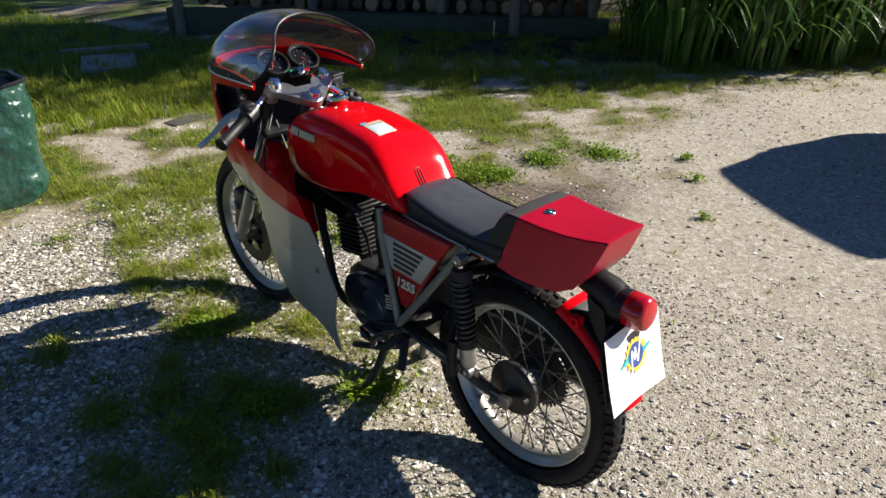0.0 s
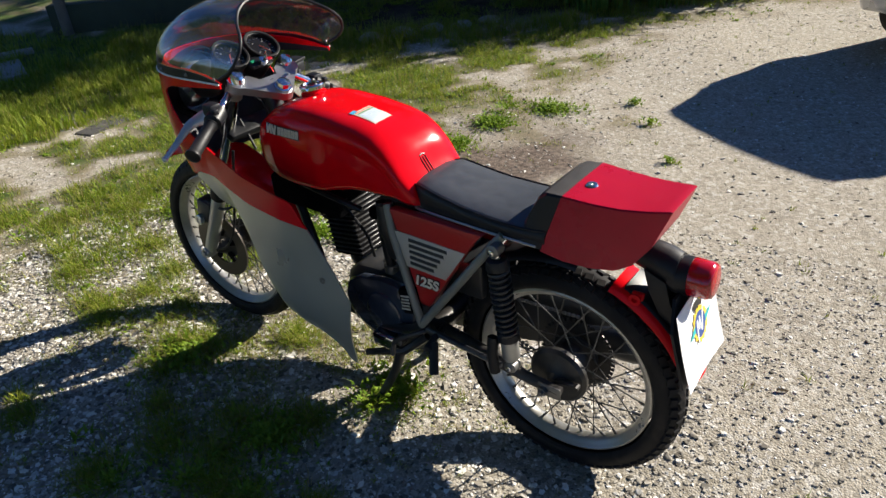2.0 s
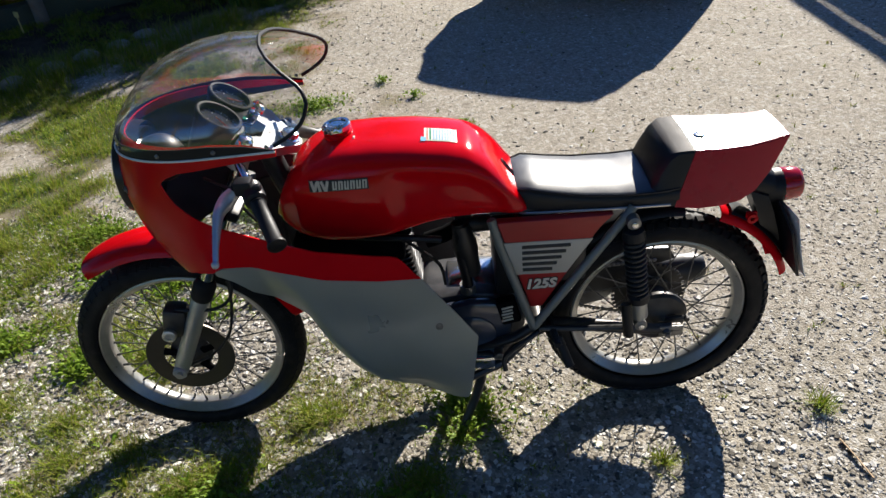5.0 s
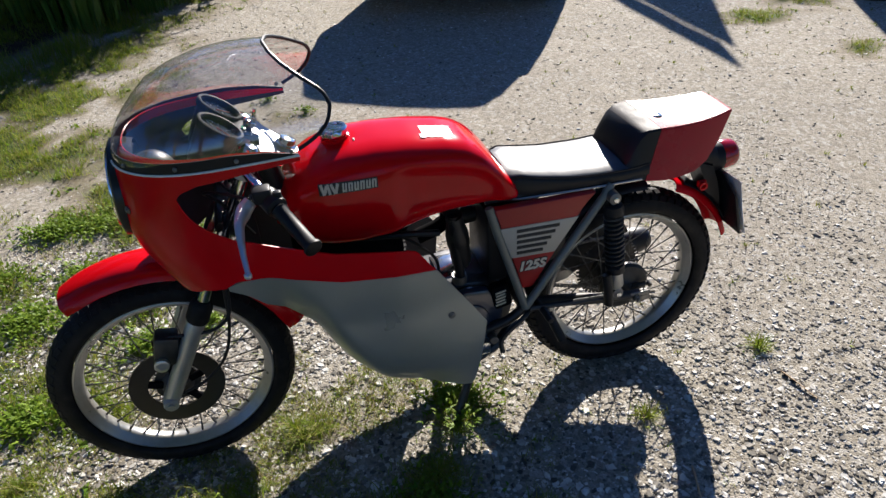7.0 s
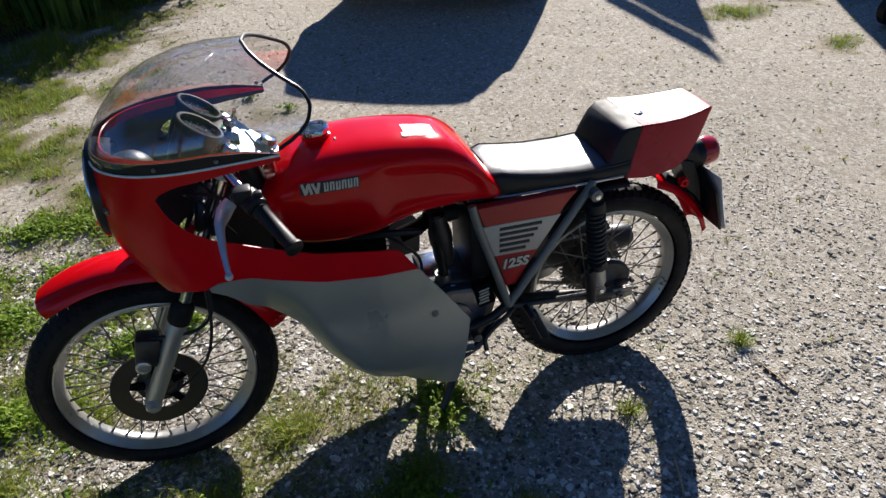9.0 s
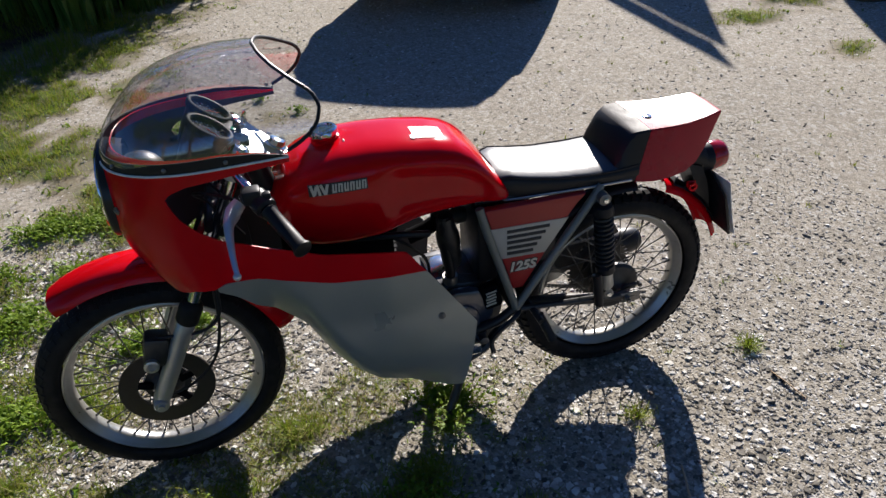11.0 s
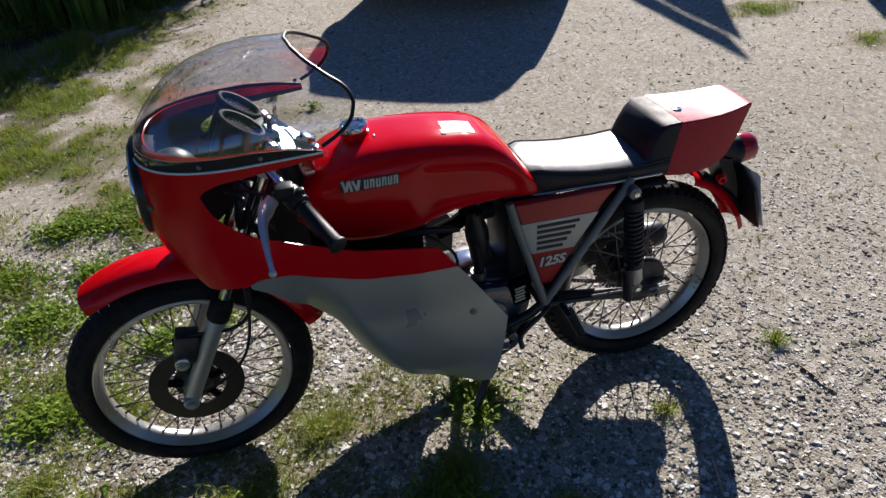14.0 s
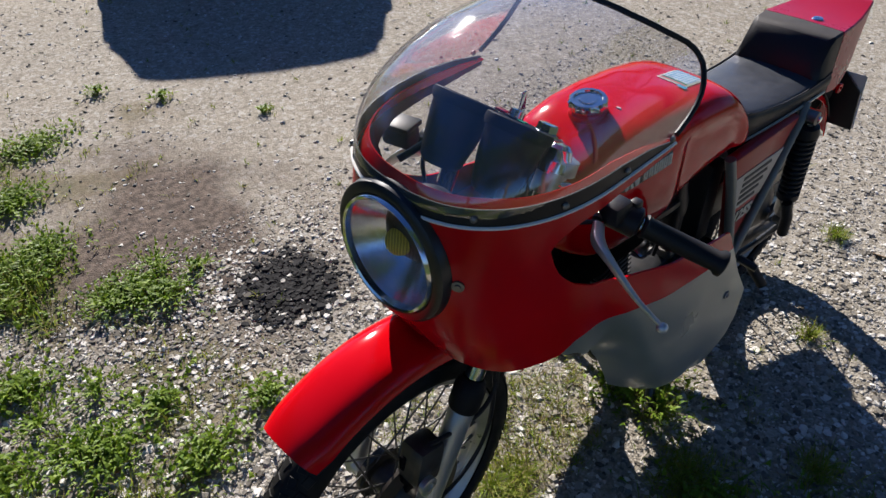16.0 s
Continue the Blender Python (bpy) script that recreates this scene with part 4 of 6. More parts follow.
part("float_bowl", revolve([(-.075, 0), (-.075, .020), (-.062, .027), (-.012, .028), (.0, .031), (.030, .031), (.060, .024), (.085, .022), (.088, 0)], (.500, .048, .560), (.12, .05, 1), 24), HUB_DARK, eng, "dark carburettor float bowl", angle=35)
part("air_filter", revolve([(-.05, .0), (-.05, .046), (.04, .048), (.05, .03), (.05, 0)], (.32, .0, .57), (1, 0, .05), 24), BLACK_PLASTIC, eng)
# added black plate in place of the deep shade inside the fairing
part("dark_infill", prism([(.66, .68), (.82, .71), (.95, .72), (1.08, .70), (1.12, .66), (1.05, .60), (.95, .47), (.86, .40), (.78, .33), (.66, .36)], -.162, -.158), INNER_BLACK, bike)
part("coil_tray", box((.785, 0, .612), (.27, .17, .085), .012), ENGINE_DARK, bike, "black coil tray under the tank")
part("airbox", box((.405, 0, .545), (.055, .175, .215), .010), BLACK_PLASTIC, bike, "black air box behind the carburettor")
# plate added on the chain side to darken the inside of the wheel's shadow
part("chain_guard", prism([(.43, .200), (.30, .215), (.12, .255), (.06, .300), (.05, .345), (-.08, .385), (-.06, .420), (.12, .430), (.43, .432)], -.100, -.082, .004), BLACK, bike, "added black chain guard plate that keeps sun from passing the wheel")
bm = tube([(.80, .085, .66), (.72, .095, .655), (.63, .098, .645), (.56, .085, .625)], .009, 8, n=18)
tube([(.70, .06, .66), (.62, .075, .60), (.57, .07, .54), (.56, .06, .47)], .0045, 7, n=18, bm=bm)
part("wiring_loom", bm, BLACK_PLASTIC, bike, "black wiring loom under the tank")
part("battery_tray", box((.27, 0, .50), (.14, .13, .10), .008), BLACK, bike)
part("horn_box", box((.405, .105, .405), (.050, .030, .075), .006, Matrix.Rotation(radians(12), 4, "Y")), ENGINE_DARK, bike)
bm = bmesh.new()
for k in range(5):
    box((.409, .1215, .424 - .010 * k), (.030 - .004 * (k % 2), .002, .0045), 0, Matrix.Rotation(radians(12), 4, "Y"), bm)
part("data_label", bm, CREAM, bike, "small printed data label")
bm = bmesh.new()
tube([(.74, -.02, .55), (.77, -.03, .57), (.79, -.06, .54), (.72, -.10, .42), (.66, -.15, .26), (.52, -.185, .165), (.38, -.195, .165), (.20, -.165, .262)], .024, 12, bm=bm, n=40)
part("exhaust_pipe", bm, CHROME, bike)
part("muffler", revolve([(0, .022), (.03, .036), (.08, .045), (.33, .045), (.375, .038), (.390, .028), (.390, .016), (.36, .014)], (.20, -.165, .262), Vector((-.42, .02, .045)), 28), BLACK, bike, "dark exhaust silencer")

# --- fork, brake, yokes
f_dir = Vector((-.515, 0, 1)).normalized()
for side in (1, -1):
    y = side * .092
    foot = Vector((1.297, y, .293))
    leg = part("fork_leg", revolve([(-.022, .0), (-.022, .012), (-.010, .019), (.02, .0215), (.22, .0225), (.262, .0235), (.268, .021)], foot, f_dir, 28), FORK_ALU, bike, "grey alloy fork leg")
    part("dust_seal", revolve([(.255, .025), (.262, .028), (.300, .028), (.312, .024), (.318, .018)], foot, f_dir, 24), RUBBER, leg)
    part("stanchion", revolve([(.26, .0160), (.69, .0160)], foot, f_dir, 24, caps=True), CHROME, leg)
    part("fork_cap", revolve([(.685, .026), (.704, .026), (.710, .022), (.722, .020), (.728, .014), (.730, 0)], foot, f_dir, 24), CHROME, leg, angle=30)
    part("axle_clamp", revolve([(-.026, .0), (-.026, .016), (-.022, .019), (.022, .019), (.026, .016), (.026, .009), (.034, .009), (.034, 0)], foot, (0, side, 0), 24), FORK_ALU, leg)
bm = bmesh.new()                                           # cast plate: two eyes and a rear boss
ol = []
for cx, cy, r, a0, a1 in ((.968, .090, .030, -20, 170), (.890, 0, .030, 120, 240), (.968, -.090, .030, 190, 380)):
    for k in range(9):
        a = radians(a0 + (a1 - a0) * k / 8)
        ol.append((cx + r * math.cos(a), cy + r * math.sin(a)))
ol += [(.975, -.045), (.950, -.030), (.950, .030), (.975, .045)]
tilt = Matrix.Translation((.935, 0, .895)) @ Matrix.Rotation(radians(-24), 4, "Y") @ Matrix.Translation((-.935, 0, 0))
loft([[tilt @ Vector((x, y, z)) for x, y in ol] for z in (-.011, .011)], bm=bm)
part("top_yoke", bm, YOKE_ALU, bike, "polished alloy top yoke")
part("stem_nut", revolve([(-.02, .026), (.012, .026), (.014, .020), (.026, .019), (.028, .012), (.028, 0)], (.893, 0, .882), f_dir, 8), CHROME, bike, angle=30)
part("lower_yoke", box((1.05, 0, .755), (.06, .215, .03), .010, Matrix.Rotation(radians(-27), 4, "Y")), BLACK, bike)
cal = part("brake_caliper", box((1.268, .078, .452), (.060, .056, .084), .012, Matrix.Rotation(radians(-14), 4, "Y")), HUB_DARK, bike, "dark brake caliper")
part("piston_cap", revolve([(0, .018), (.010, .018), (.012, .014), (.012, .009), (.009, .009), (.009, 0)], (1.286, .106, .424), (0, 1, 0), 20), ALU, cal)
part("caliper_bracket", prism([(1.300, .47), (1.235, .48), (1.215, .42), (1.27, .385), (1.305, .40)], .058, .072, .003), ENGINE_DARK, cal)
bm = tube([(1.262, .090, .490), (1.21, .10, .49), (1.15, .105, .49), (1.105, .10, .52), (1.09, .09, .60), (1.06, .09, .70)], .0045, 8, n=30)
part("brake_hose", bm, BLACK_PLASTIC, bike)
bm = tube([(1.27, .088, .30), (1.20, .10, .335), (1.14, .105, .40), (1.11, .10, .49), (1.10, .09, .60)], .004, 8, n=30)
part("speedo_cable", bm, BLACK_PLASTIC, bike)

# --- handlebars
for side in (1, -1):
    root = Vector((.990, side * .098, .893))
    end = Vector((.879, .329, .812)) if side == 1 else Vector((.885, -.310, .748))
    d = (end - root).normalized()
    hb = part("handlebar", tube([root, root + d * .16], .011, 12), CHROME, bike, "chrome clip-on handlebar")
    part("bar_clamp", revolve([(-.018, .024), (.018, .024), (.018, .018)], (.987, side * .092, .890), f_dir, 24), ALU, hb)
    p0 = root + d * .148
    part("grip", revolve([(0, .017), (.004, .0195), (.008, .0165), (.116, .0160), (.122, .0200), (.128, .0200), (.131, .014), (.131, 0)], p0, d, 24), GRIP, hb, "black ribbed rubber grip")
    bm = revolve([(-.006, .016), (-.002, .024), (.040, .024), (.045, .016)], root + d * .100, d, 20)
    box(root + d * .112 + Vector((.014, 0, .016)), (.040, .036, .034), .007, None, bm)
    box(root + d * .128 + Vector((-.010, 0, .022)), (.018, .016, .016), .004, None, bm)
    part("switch_block", bm, BLACK_PLASTIC, hb)
    bm = revolve([(0, .013), (.003, .0165), (.016, .0165), (.019, .013)], root + d * .082, d, 20)
    tube([root + d * .090 + Vector((.004, 0, .004)), root + d * .094 + Vector((.032, side * .004, .0))], .008, 8, bm=bm)
    part("lever_perch", bm, BLACK, hb)
    piv = root + d * .092 + Vector((.044, side * .010, -.010))
    tip = Vector((1.012, side * .329, .776 if side == 1 else .722))
    bm = tube([piv + Vector((-.012, 0, .004)), piv + Vector((.006, side * .016, -.010)), piv.lerp(tip, .35) + Vector((.012, 0, .006)), piv.lerp(tip, .7) + Vector((.008, 0, 0)), tip], [.015, .0185, .0125, .0080, .0066], 10, n=24, flat=.55)
    ball(tip + (tip - piv).normalized() * .004, .0085, 12, bm)
    part("lever", bm, LEVER_ALU, hb, "satin alloy hand lever with ball end")
    bm = tube([piv + Vector((-.01, 0, .01)), piv + Vector((.05, side * -.05, .01)), piv + Vector((.09, side * -.12, -.02)), (1.06, side * .05, .80), (1.0, side * .05, .70)], .0038, 7, n=24)
    part("control_cable", bm, BLACK_PLASTIC, hb)
bm = box((1.044, -.189, .876), (.040, .056, .034), .007, Matrix.Rotation(radians(15), 4, "Z"))
box((1.044, -.189, .897), (.046, .062, .010), .003, Matrix.Rotation(radians(15), 4, "Z"), bm)
tube([(1.03, -.185, .865), (1.00, -.16, .850)], .010, 8, bm=bm)
part("master_cylinder", bm, BLACK_PLASTIC, bike, "black brake fluid reservoir")

# --- gauges
g_ax = Vector((-.58, -.03, .81)).normalized()
for side in (1, -1):
    c = Vector((1.022, side * .056, .972))
    ga = part("gauge", revolve([(-.098, .0), (-.098, .026), (-.09, .034), (-.05, .042), (-.004, .048), (.010, .049), (.012, .047), (.010, .0435), (.0, .043)], c, g_ax, 36), BLACK_PLASTIC, bike, "round black dial gauge")
    part("dial", revolve([(-.001, .043), (-.001, 0)], c, g_ax, 36), DIAL, ga)
    u = g_ax.cross(Vector((0, 1, 0))).normalized()
    v = u.cross(g_ax).normalized()
    bm = bmesh.new()
    for k in range(13):
        a = radians(-135 + 270 * k / 12)
        dd = -u * math.cos(a) + v * math.sin(a)
        big = k % 2 == 0
        tube([c + dd * (.031 if big else .034) + g_ax * .0005, c + dd * .039 + g_ax * .0005], .0009 if big else .0006, 4, bm=bm)
        if big and k % 4 == 0:
            tube([c + dd * .0245 + g_ax * .0005 - v * .0022, c + dd * .0245 + g_ax * .0005 + v * .0022], .0016, 4, bm=bm)
    for k in (-1, 0, 1):
        tube([c + u * (.012 * .7) + v * (k * .004) + g_ax * .0005, c + u * .012 + v * (k * .004) + g_ax * .0005], .0012, 4, bm=bm)
    part("scale_marks", bm, COVER_GREY, ga)
    nd = (-u * math.cos(radians(150 * side)) + v * math.sin(radians(150 * side)))
    part("needle", tube([c - nd * .006 + g_ax * .003, c + nd * .030 + g_ax * .003], [.0015, .0006], 5), ORANGE, ga)
    part("gauge_glass", revolve([(.006, .0435), (.0075, .03), (.008, 0)], c, g_ax, 36), LENS_CLEAR, ga)
    bm = revolve([(-.004, .0500), (.004, .0530), (.013, .0525), (.0145, .0500), (.0135, .0455), (.009, .0440)], c, g_ax, 36)
    part("bezel", bm, RUBBER, ga)
bm = box((.978, 0, .948), (.046, .070, .010), .003, Matrix.Rotation(radians(-20), 4, "Y"))
con = part("warning_console", bm, BLACK_PLASTIC, bike, "small black warning lamp panel")
part("green_lamp", box((.972, .020, .9545), (.010, .016, .003), .001, Matrix.Rotation(radians(-20), 4, "Y")), GREENLAMP, con)
part("key_barrel", revolve([(0, .013), (.012, .013), (.014, .009), (.014, 0)], (.962, -.004, .948), g_ax, 18), CHROME, con)
bm = prism([(.955, .956), (.945, .985), (.938, .985), (.940, .956)], -.006, -.003, .001)
part("key", bm, CHROME, con)
part("red_lamp", box((.964, -.030, .952), (.012, .020, .004), .001, Matrix.Rotation(radians(-20), 4, "Y")), LENS_RED, con)
bm = tube([(1.12, .10, .90), (1.05, .07, .93), (1.0, .04, .93)], .006, 8, n=12)
tube([(1.12, -.10, .90), (1.05, -.07, .93), (1.0, -.04, .93)], .006, 8, n=12, bm=bm)
part("fairing_stay", bm, BLACK, bike)
part("lamp_bowl", ball((1.182, .034, .884), .056, 24), HUB_DARK, bike, "grey back of the headlamp shell")

# the steering stands turned a little to the left
steer = Matrix.Translation((1.03, 0, 0)) @ Matrix.Rotation(radians(2.5), 4, "Z") @ Matrix.Translation((-1.03, 0, 0))
for ob in bike.children:
    if ob.name.split(".")[0] in ("front_wheel", "fork_leg", "front_mudguard", "brake_caliper", "brake_hose", "speedo_cable"):
        ob.matrix_basis = steer @ ob.matrix_basis

# ================= ground =================
def hash_noise(x, y, s, seed=0.0):
    return noise.noise((x * s + seed * 17.3, y * s - seed * 9.1, seed * 3.7))


def bed_edge(x):
    """The y beyond which the planted border lies, for a given x."""
    return interp(x, [(-.5, -8.2), (.4, -7.0), (1.5, -5.75), (2.2, -4.45), (2.7, -3.7), (3.7, -2.9), (5.5, -2.3), (9, -1.5)])


def grass_cover(x, y):
    """How grassy the ground is, 0 bare gravel to 1 thick."""
    if x > 4.3 and y > bed_edge(x):
        return 1.0
    g = 0.0
    d = y - bed_edge(x)
    g = max(g, .95 * math.exp(-max(0, d) / .45) if d > -.3 else 1.0)               # along the border
    front = 1 / (1 + math.exp(-(x - 1.55 - .35 * hash_noise(x, y, 1.1, 2)) * 4))
    g = max(g, .92 * front)
    g = max(g, .62 * math.exp(-(max(0, d) / 1.5) ** 2) if x > .2 else 0)
    g = max(g, .95 * math.exp(-(max(0, d) / 1.4) ** 2) if x > 2.3 else 0)
    g = max(g, .62 * math.exp(-((x - 1.2) / .5) ** 2 - ((y + 2.2) / .6) ** 2))
    g = max(g, .85 * math.exp(-((x - 1.62) / .30) ** 2 - ((y + 1.1) / .75) ** 2))
    g = max(g, .75 * math.exp(-((x - 1.85) / .5) ** 2 - ((y + 1.5) / 1.4) ** 2))
    g = max(g, .56 * math.exp(-((x - .80) / .65) ** 2 - ((y - .75) / .50) ** 2))    # under the bike's shadow side
    g = max(g, .40 * math.exp(-((x - .98) / .42) ** 2 - ((y - .05) / .30) ** 2))
    g = max(g, .50 * math.exp(-((x - .55) / .12) ** 2 - ((y - .10) / .12) ** 2))
    g = max(g, .9 * math.exp(-((x + 2.9) / .35) ** 2 - ((y + 2.0) / .22) ** 2))
    g = max(g, .9 * math.exp(-((x + 3.3) / .4) ** 2 - ((y + 3.1) / .35) ** 2))
    g = max(g, .8 * math.exp(-((x + 2.6) / .3) ** 2 - ((y + 2.9) / .2) ** 2))
    g *= 1 - .85 * math.exp(-((x - 2.62) / .35) ** 2 - ((y - .50) / .22) ** 2)
    n = max(0, .40 + 1.25 * hash_noise(x, y, 2.3, 1) + .85 * hash_noise(x, y, 6.0, 3))
    return max(0, min(1, (g * 1.6 - .35) * n * 1.7))


def height(x, y):
    dip = .010 * math.exp(-((x - 1.284) / .25) ** 2 - (y / .2) ** 2) + .017 * math.exp(-(x / .3) ** 2 - (y / .2) ** 2)
    r = math.hypot(x - .6, y)
    amp = .005 if r < 1.2 else .005 + .012 * min(1, r - 1.2)
    base = amp * hash_noise(x, y, .9, 5) + .004 * hash_noise(x, y, 5.0, 6)
    d = bed_edge(x) - y
    if d > 0:
        base += min(.12, d * .12)
    return base - .002 - dip


def axis_lines(lo, hi, step, far):
    mid_l = list(np.arange(lo, hi + 1e-6, step))
    out, q = [], step
    v = hi
    while v < far:
        q *= 1.35
        v += q
        out.append(v)
    neg, q, v = [], step, lo
    while v > -far:
        q *= 1.35
        v -= q
        neg.append(v)
    return neg[::-1] + mid_l + out


gx, gy = axis_lines(-4.5, 7.0, .05, 400), axis_lines(-8.0, 3.6, .05, 400)
verts, cover = [], []
for y in gy:
    for x in gx:
        inside = -6 < x < 9 and -9 < y < 4
        verts.append((x, y, height(x, y) if inside else 0.0))
        edge = max(y - 2.75, -4.4 - x) + .45 * hash_noise(x, y, .9, 41) + .2 * hash_noise(x, y, 3.0, 42)
        cover.append(max(grass_cover(x, y), min(1.0, max(0.0, edge * 2.2))) if inside else 1.0)
nx = len(gx)
faces = [(j * nx + i, j * nx + i + 1, (j + 1) * nx + i + 1, (j + 1) * nx + i) for j in range(len(gy) - 1) for i in range(nx - 1)]
gme = bpy.data.meshes.new("ground")
gme.from_pydata(verts, [], faces)
at = gme.attributes.new("cover", "FLOAT", "POINT")
at.data.foreach_set("value", cover)
at2 = gme.attributes.new("soil", "FLOAT", "POINT")
at2.data.foreach_set("value", [max(0.0, min(1.0, (bed_edge(v[0]) - .15 - v[1]) * 3)) if -1 < v[0] < 5.2 and v[1] > -12 and v[1] < bed_edge(v[0]) else 0.0 for v in [(a, b) for b in gy for a in gx]])
at3 = gme.attributes.new("damp", "FLOAT", "POINT")
at3.data.foreach_set("value", [max(0.0, min(.92, 2.3 * math.exp(-((v[0] - 1.18) / .42) ** 2 - ((v[1] + 1.42) / .55) ** 2) * (.75 + .9 * hash_noise(v[0], v[1], 4.0, 21)) - .12)) if -1 < v[0] < 3 and -4 < v[1] < 1 else 0.0 for v in verts])
at4 = gme.attributes.new("char", "FLOAT", "POINT")
at4.data.foreach_set("value", [max(0.0, min(.97, 2.3 * math.exp(-((v[0] - .985) / .15) ** 2 - ((v[1] + .90) / .15) ** 2) * (.8 + .6 * hash_noise(v[0], v[1], 9.0, 23)) - .15)) if 0 < v[0] < 2 and -2 < v[1] < 0 else 0.0 for v in verts])
gme.polygons.foreach_set("use_smooth", [True] * len(faces))
ground = tagged(new("ground", gme), "pale compacted gravel yard with thin grass growing through", "ground", kind="structure")

gm = bpy.data.materials.new("gravel_ground")
gm.use_nodes = True
n, l = gm.node_tree.nodes, gm.node_tree.links
bsdf = n["Principled BSDF"]
bsdf.inputs["Roughness"].default_value = 0.95
bsdf.inputs["Specular IOR Level"].default_value = 0.15
tc = n.new("ShaderNodeTexCoord")


def nz(scale, detail=4, kind="ShaderNodeTexNoise"):
    t = n.new(kind)
    t.inputs["Scale"].default_value = scale
    if kind == "ShaderNodeTexNoise":
        t.inputs["Detail"].default_value = detail
    l.new(tc.outputs["Object"], t.inputs["Vector"])
    return t


def mixc(fac, a, b, blend="MIX"):
    m = n.new("ShaderNodeMix")
    m.data_type, m.blend_type = "RGBA", blend
    for sock, val in ((m.inputs[0], fac), (m.inputs[6], a), (m.inputs[7], b)):
        if isinstance(val, (int, float)):
            sock.default_value = val
        elif isinstance(val, tuple):
            sock.default_value = (*val, 1)
        else:
            l.new(val, sock)
    return m.outputs[2]


def ramp(src, a, b, lo=0.0, hi=1.0):
    m = n.new("ShaderNodeMapRange")
    for i, v in enumerate((a, b, lo, hi), 1):
        m.inputs[i].default_value = v
    l.new(src, m.inputs[0])
    return m.outputs[0]


big, fine, grit = nz(.8, 3), nz(9, 5), nz(140, 3)
vor = nz(170, kind="ShaderNodeTexVoronoi")
vor2 = nz(32, kind="ShaderNodeTexVoronoi")
c = mixc(ramp(big.outputs["Fac"], .35, .65), (.29, .252, .192), (.345, .308, .242))
c = mixc(ramp(fine.outputs["Fac"], .42, .75), c, (.30, .265, .205))
sep = n.new("ShaderNodeSeparateColor")
l.new(vor.outputs["Color"], sep.inputs[0])
c = mixc(.55, c, mixc(ramp(sep.outputs[0], 0, 1), (.18, .162, .128), (.52, .485, .42)))
sep2 = n.new("ShaderNodeSeparateColor")
vor3 = nz(62, kind="ShaderNodeTexVoronoi")
l.new(vor3.outputs["Color"], sep2.inputs[0])
c = mixc(ramp(sep2.outputs[0], .74, .88, 0, .48), c, (.17, .155, .125))
c = mixc(ramp(sep2.outputs[1], .76, .90, 0, .55), c, (.52, .50, .46))
speck = nz(26, 6)
c = mixc(ramp(speck.outputs["Fac"], .56, .68, 0, .55), c, (.17, .145, .105))
c = mixc(ramp(vor.outputs["Distance"], .5, .8, 0, .35), c, (.15, .13, .10))
at_n = n.new("ShaderNodeAttribute")
at_n.attribute_name = "cover"
c = mixc(ramp(at_n.outputs["Fac"], .0, .22, 0, .5), c, mixc(ramp(nz(55, 6).outputs["Fac"], .4, .6), (.10, .072, .042), (.27, .21, .125)))
c = mixc(ramp(at_n.outputs["Fac"], .1, .75, 0, .88), c, mixc(ramp(fine.outputs["Fac"], .3, .7), (.13, .105, .055), (.075, .10, .028)))
c = mixc(ramp(at_n.outputs["Fac"], .86, 1.0, 0, .9), c, mixc(ramp(fine.outputs["Fac"], .35, .65), (.035, .060, .014), (.075, .115, .025)))
bp = n.new("ShaderNodeBump")
bp.inputs["Strength"].default_value, bp.inputs["Distance"].default_value = .45, .004
inv = ramp(vor.outputs["Distance"], 0, .8, 1, 0)
add = n.new("ShaderNodeMath")
add.operation = "ADD"
l.new(inv, add.inputs[0])
l.new(grit.outputs["Fac"], add.inputs[1])
l.new(add.outputs[0], bp.inputs["Height"])
l.new(bp.outputs[0], bsdf.inputs["Normal"])
so = n.new("ShaderNodeAttribute")
so.attribute_name = "soil"
da = n.new("ShaderNodeAttribute")
da.attribute_name = "damp"
c = mixc(da.outputs["Fac"], c, mixc(ramp(nz(38, 6).outputs["Fac"], .38, .62), (.050, .036, .029), (.155, .118, .094)))
ca_ = n.new("ShaderNodeAttribute")
ca_.attribute_name = "char"
c = mixc(ca_.outputs["Fac"], c, (.010, .010, .011))
c2 = mixc(so.outputs["Fac"], c, mixc(ramp(fine.outputs["Fac"], .35, .65), (.030, .022, .015), (.075, .055, .038)))
l.new(c2, bsdf.inputs["Base Color"])
gme.materials.append(gm)


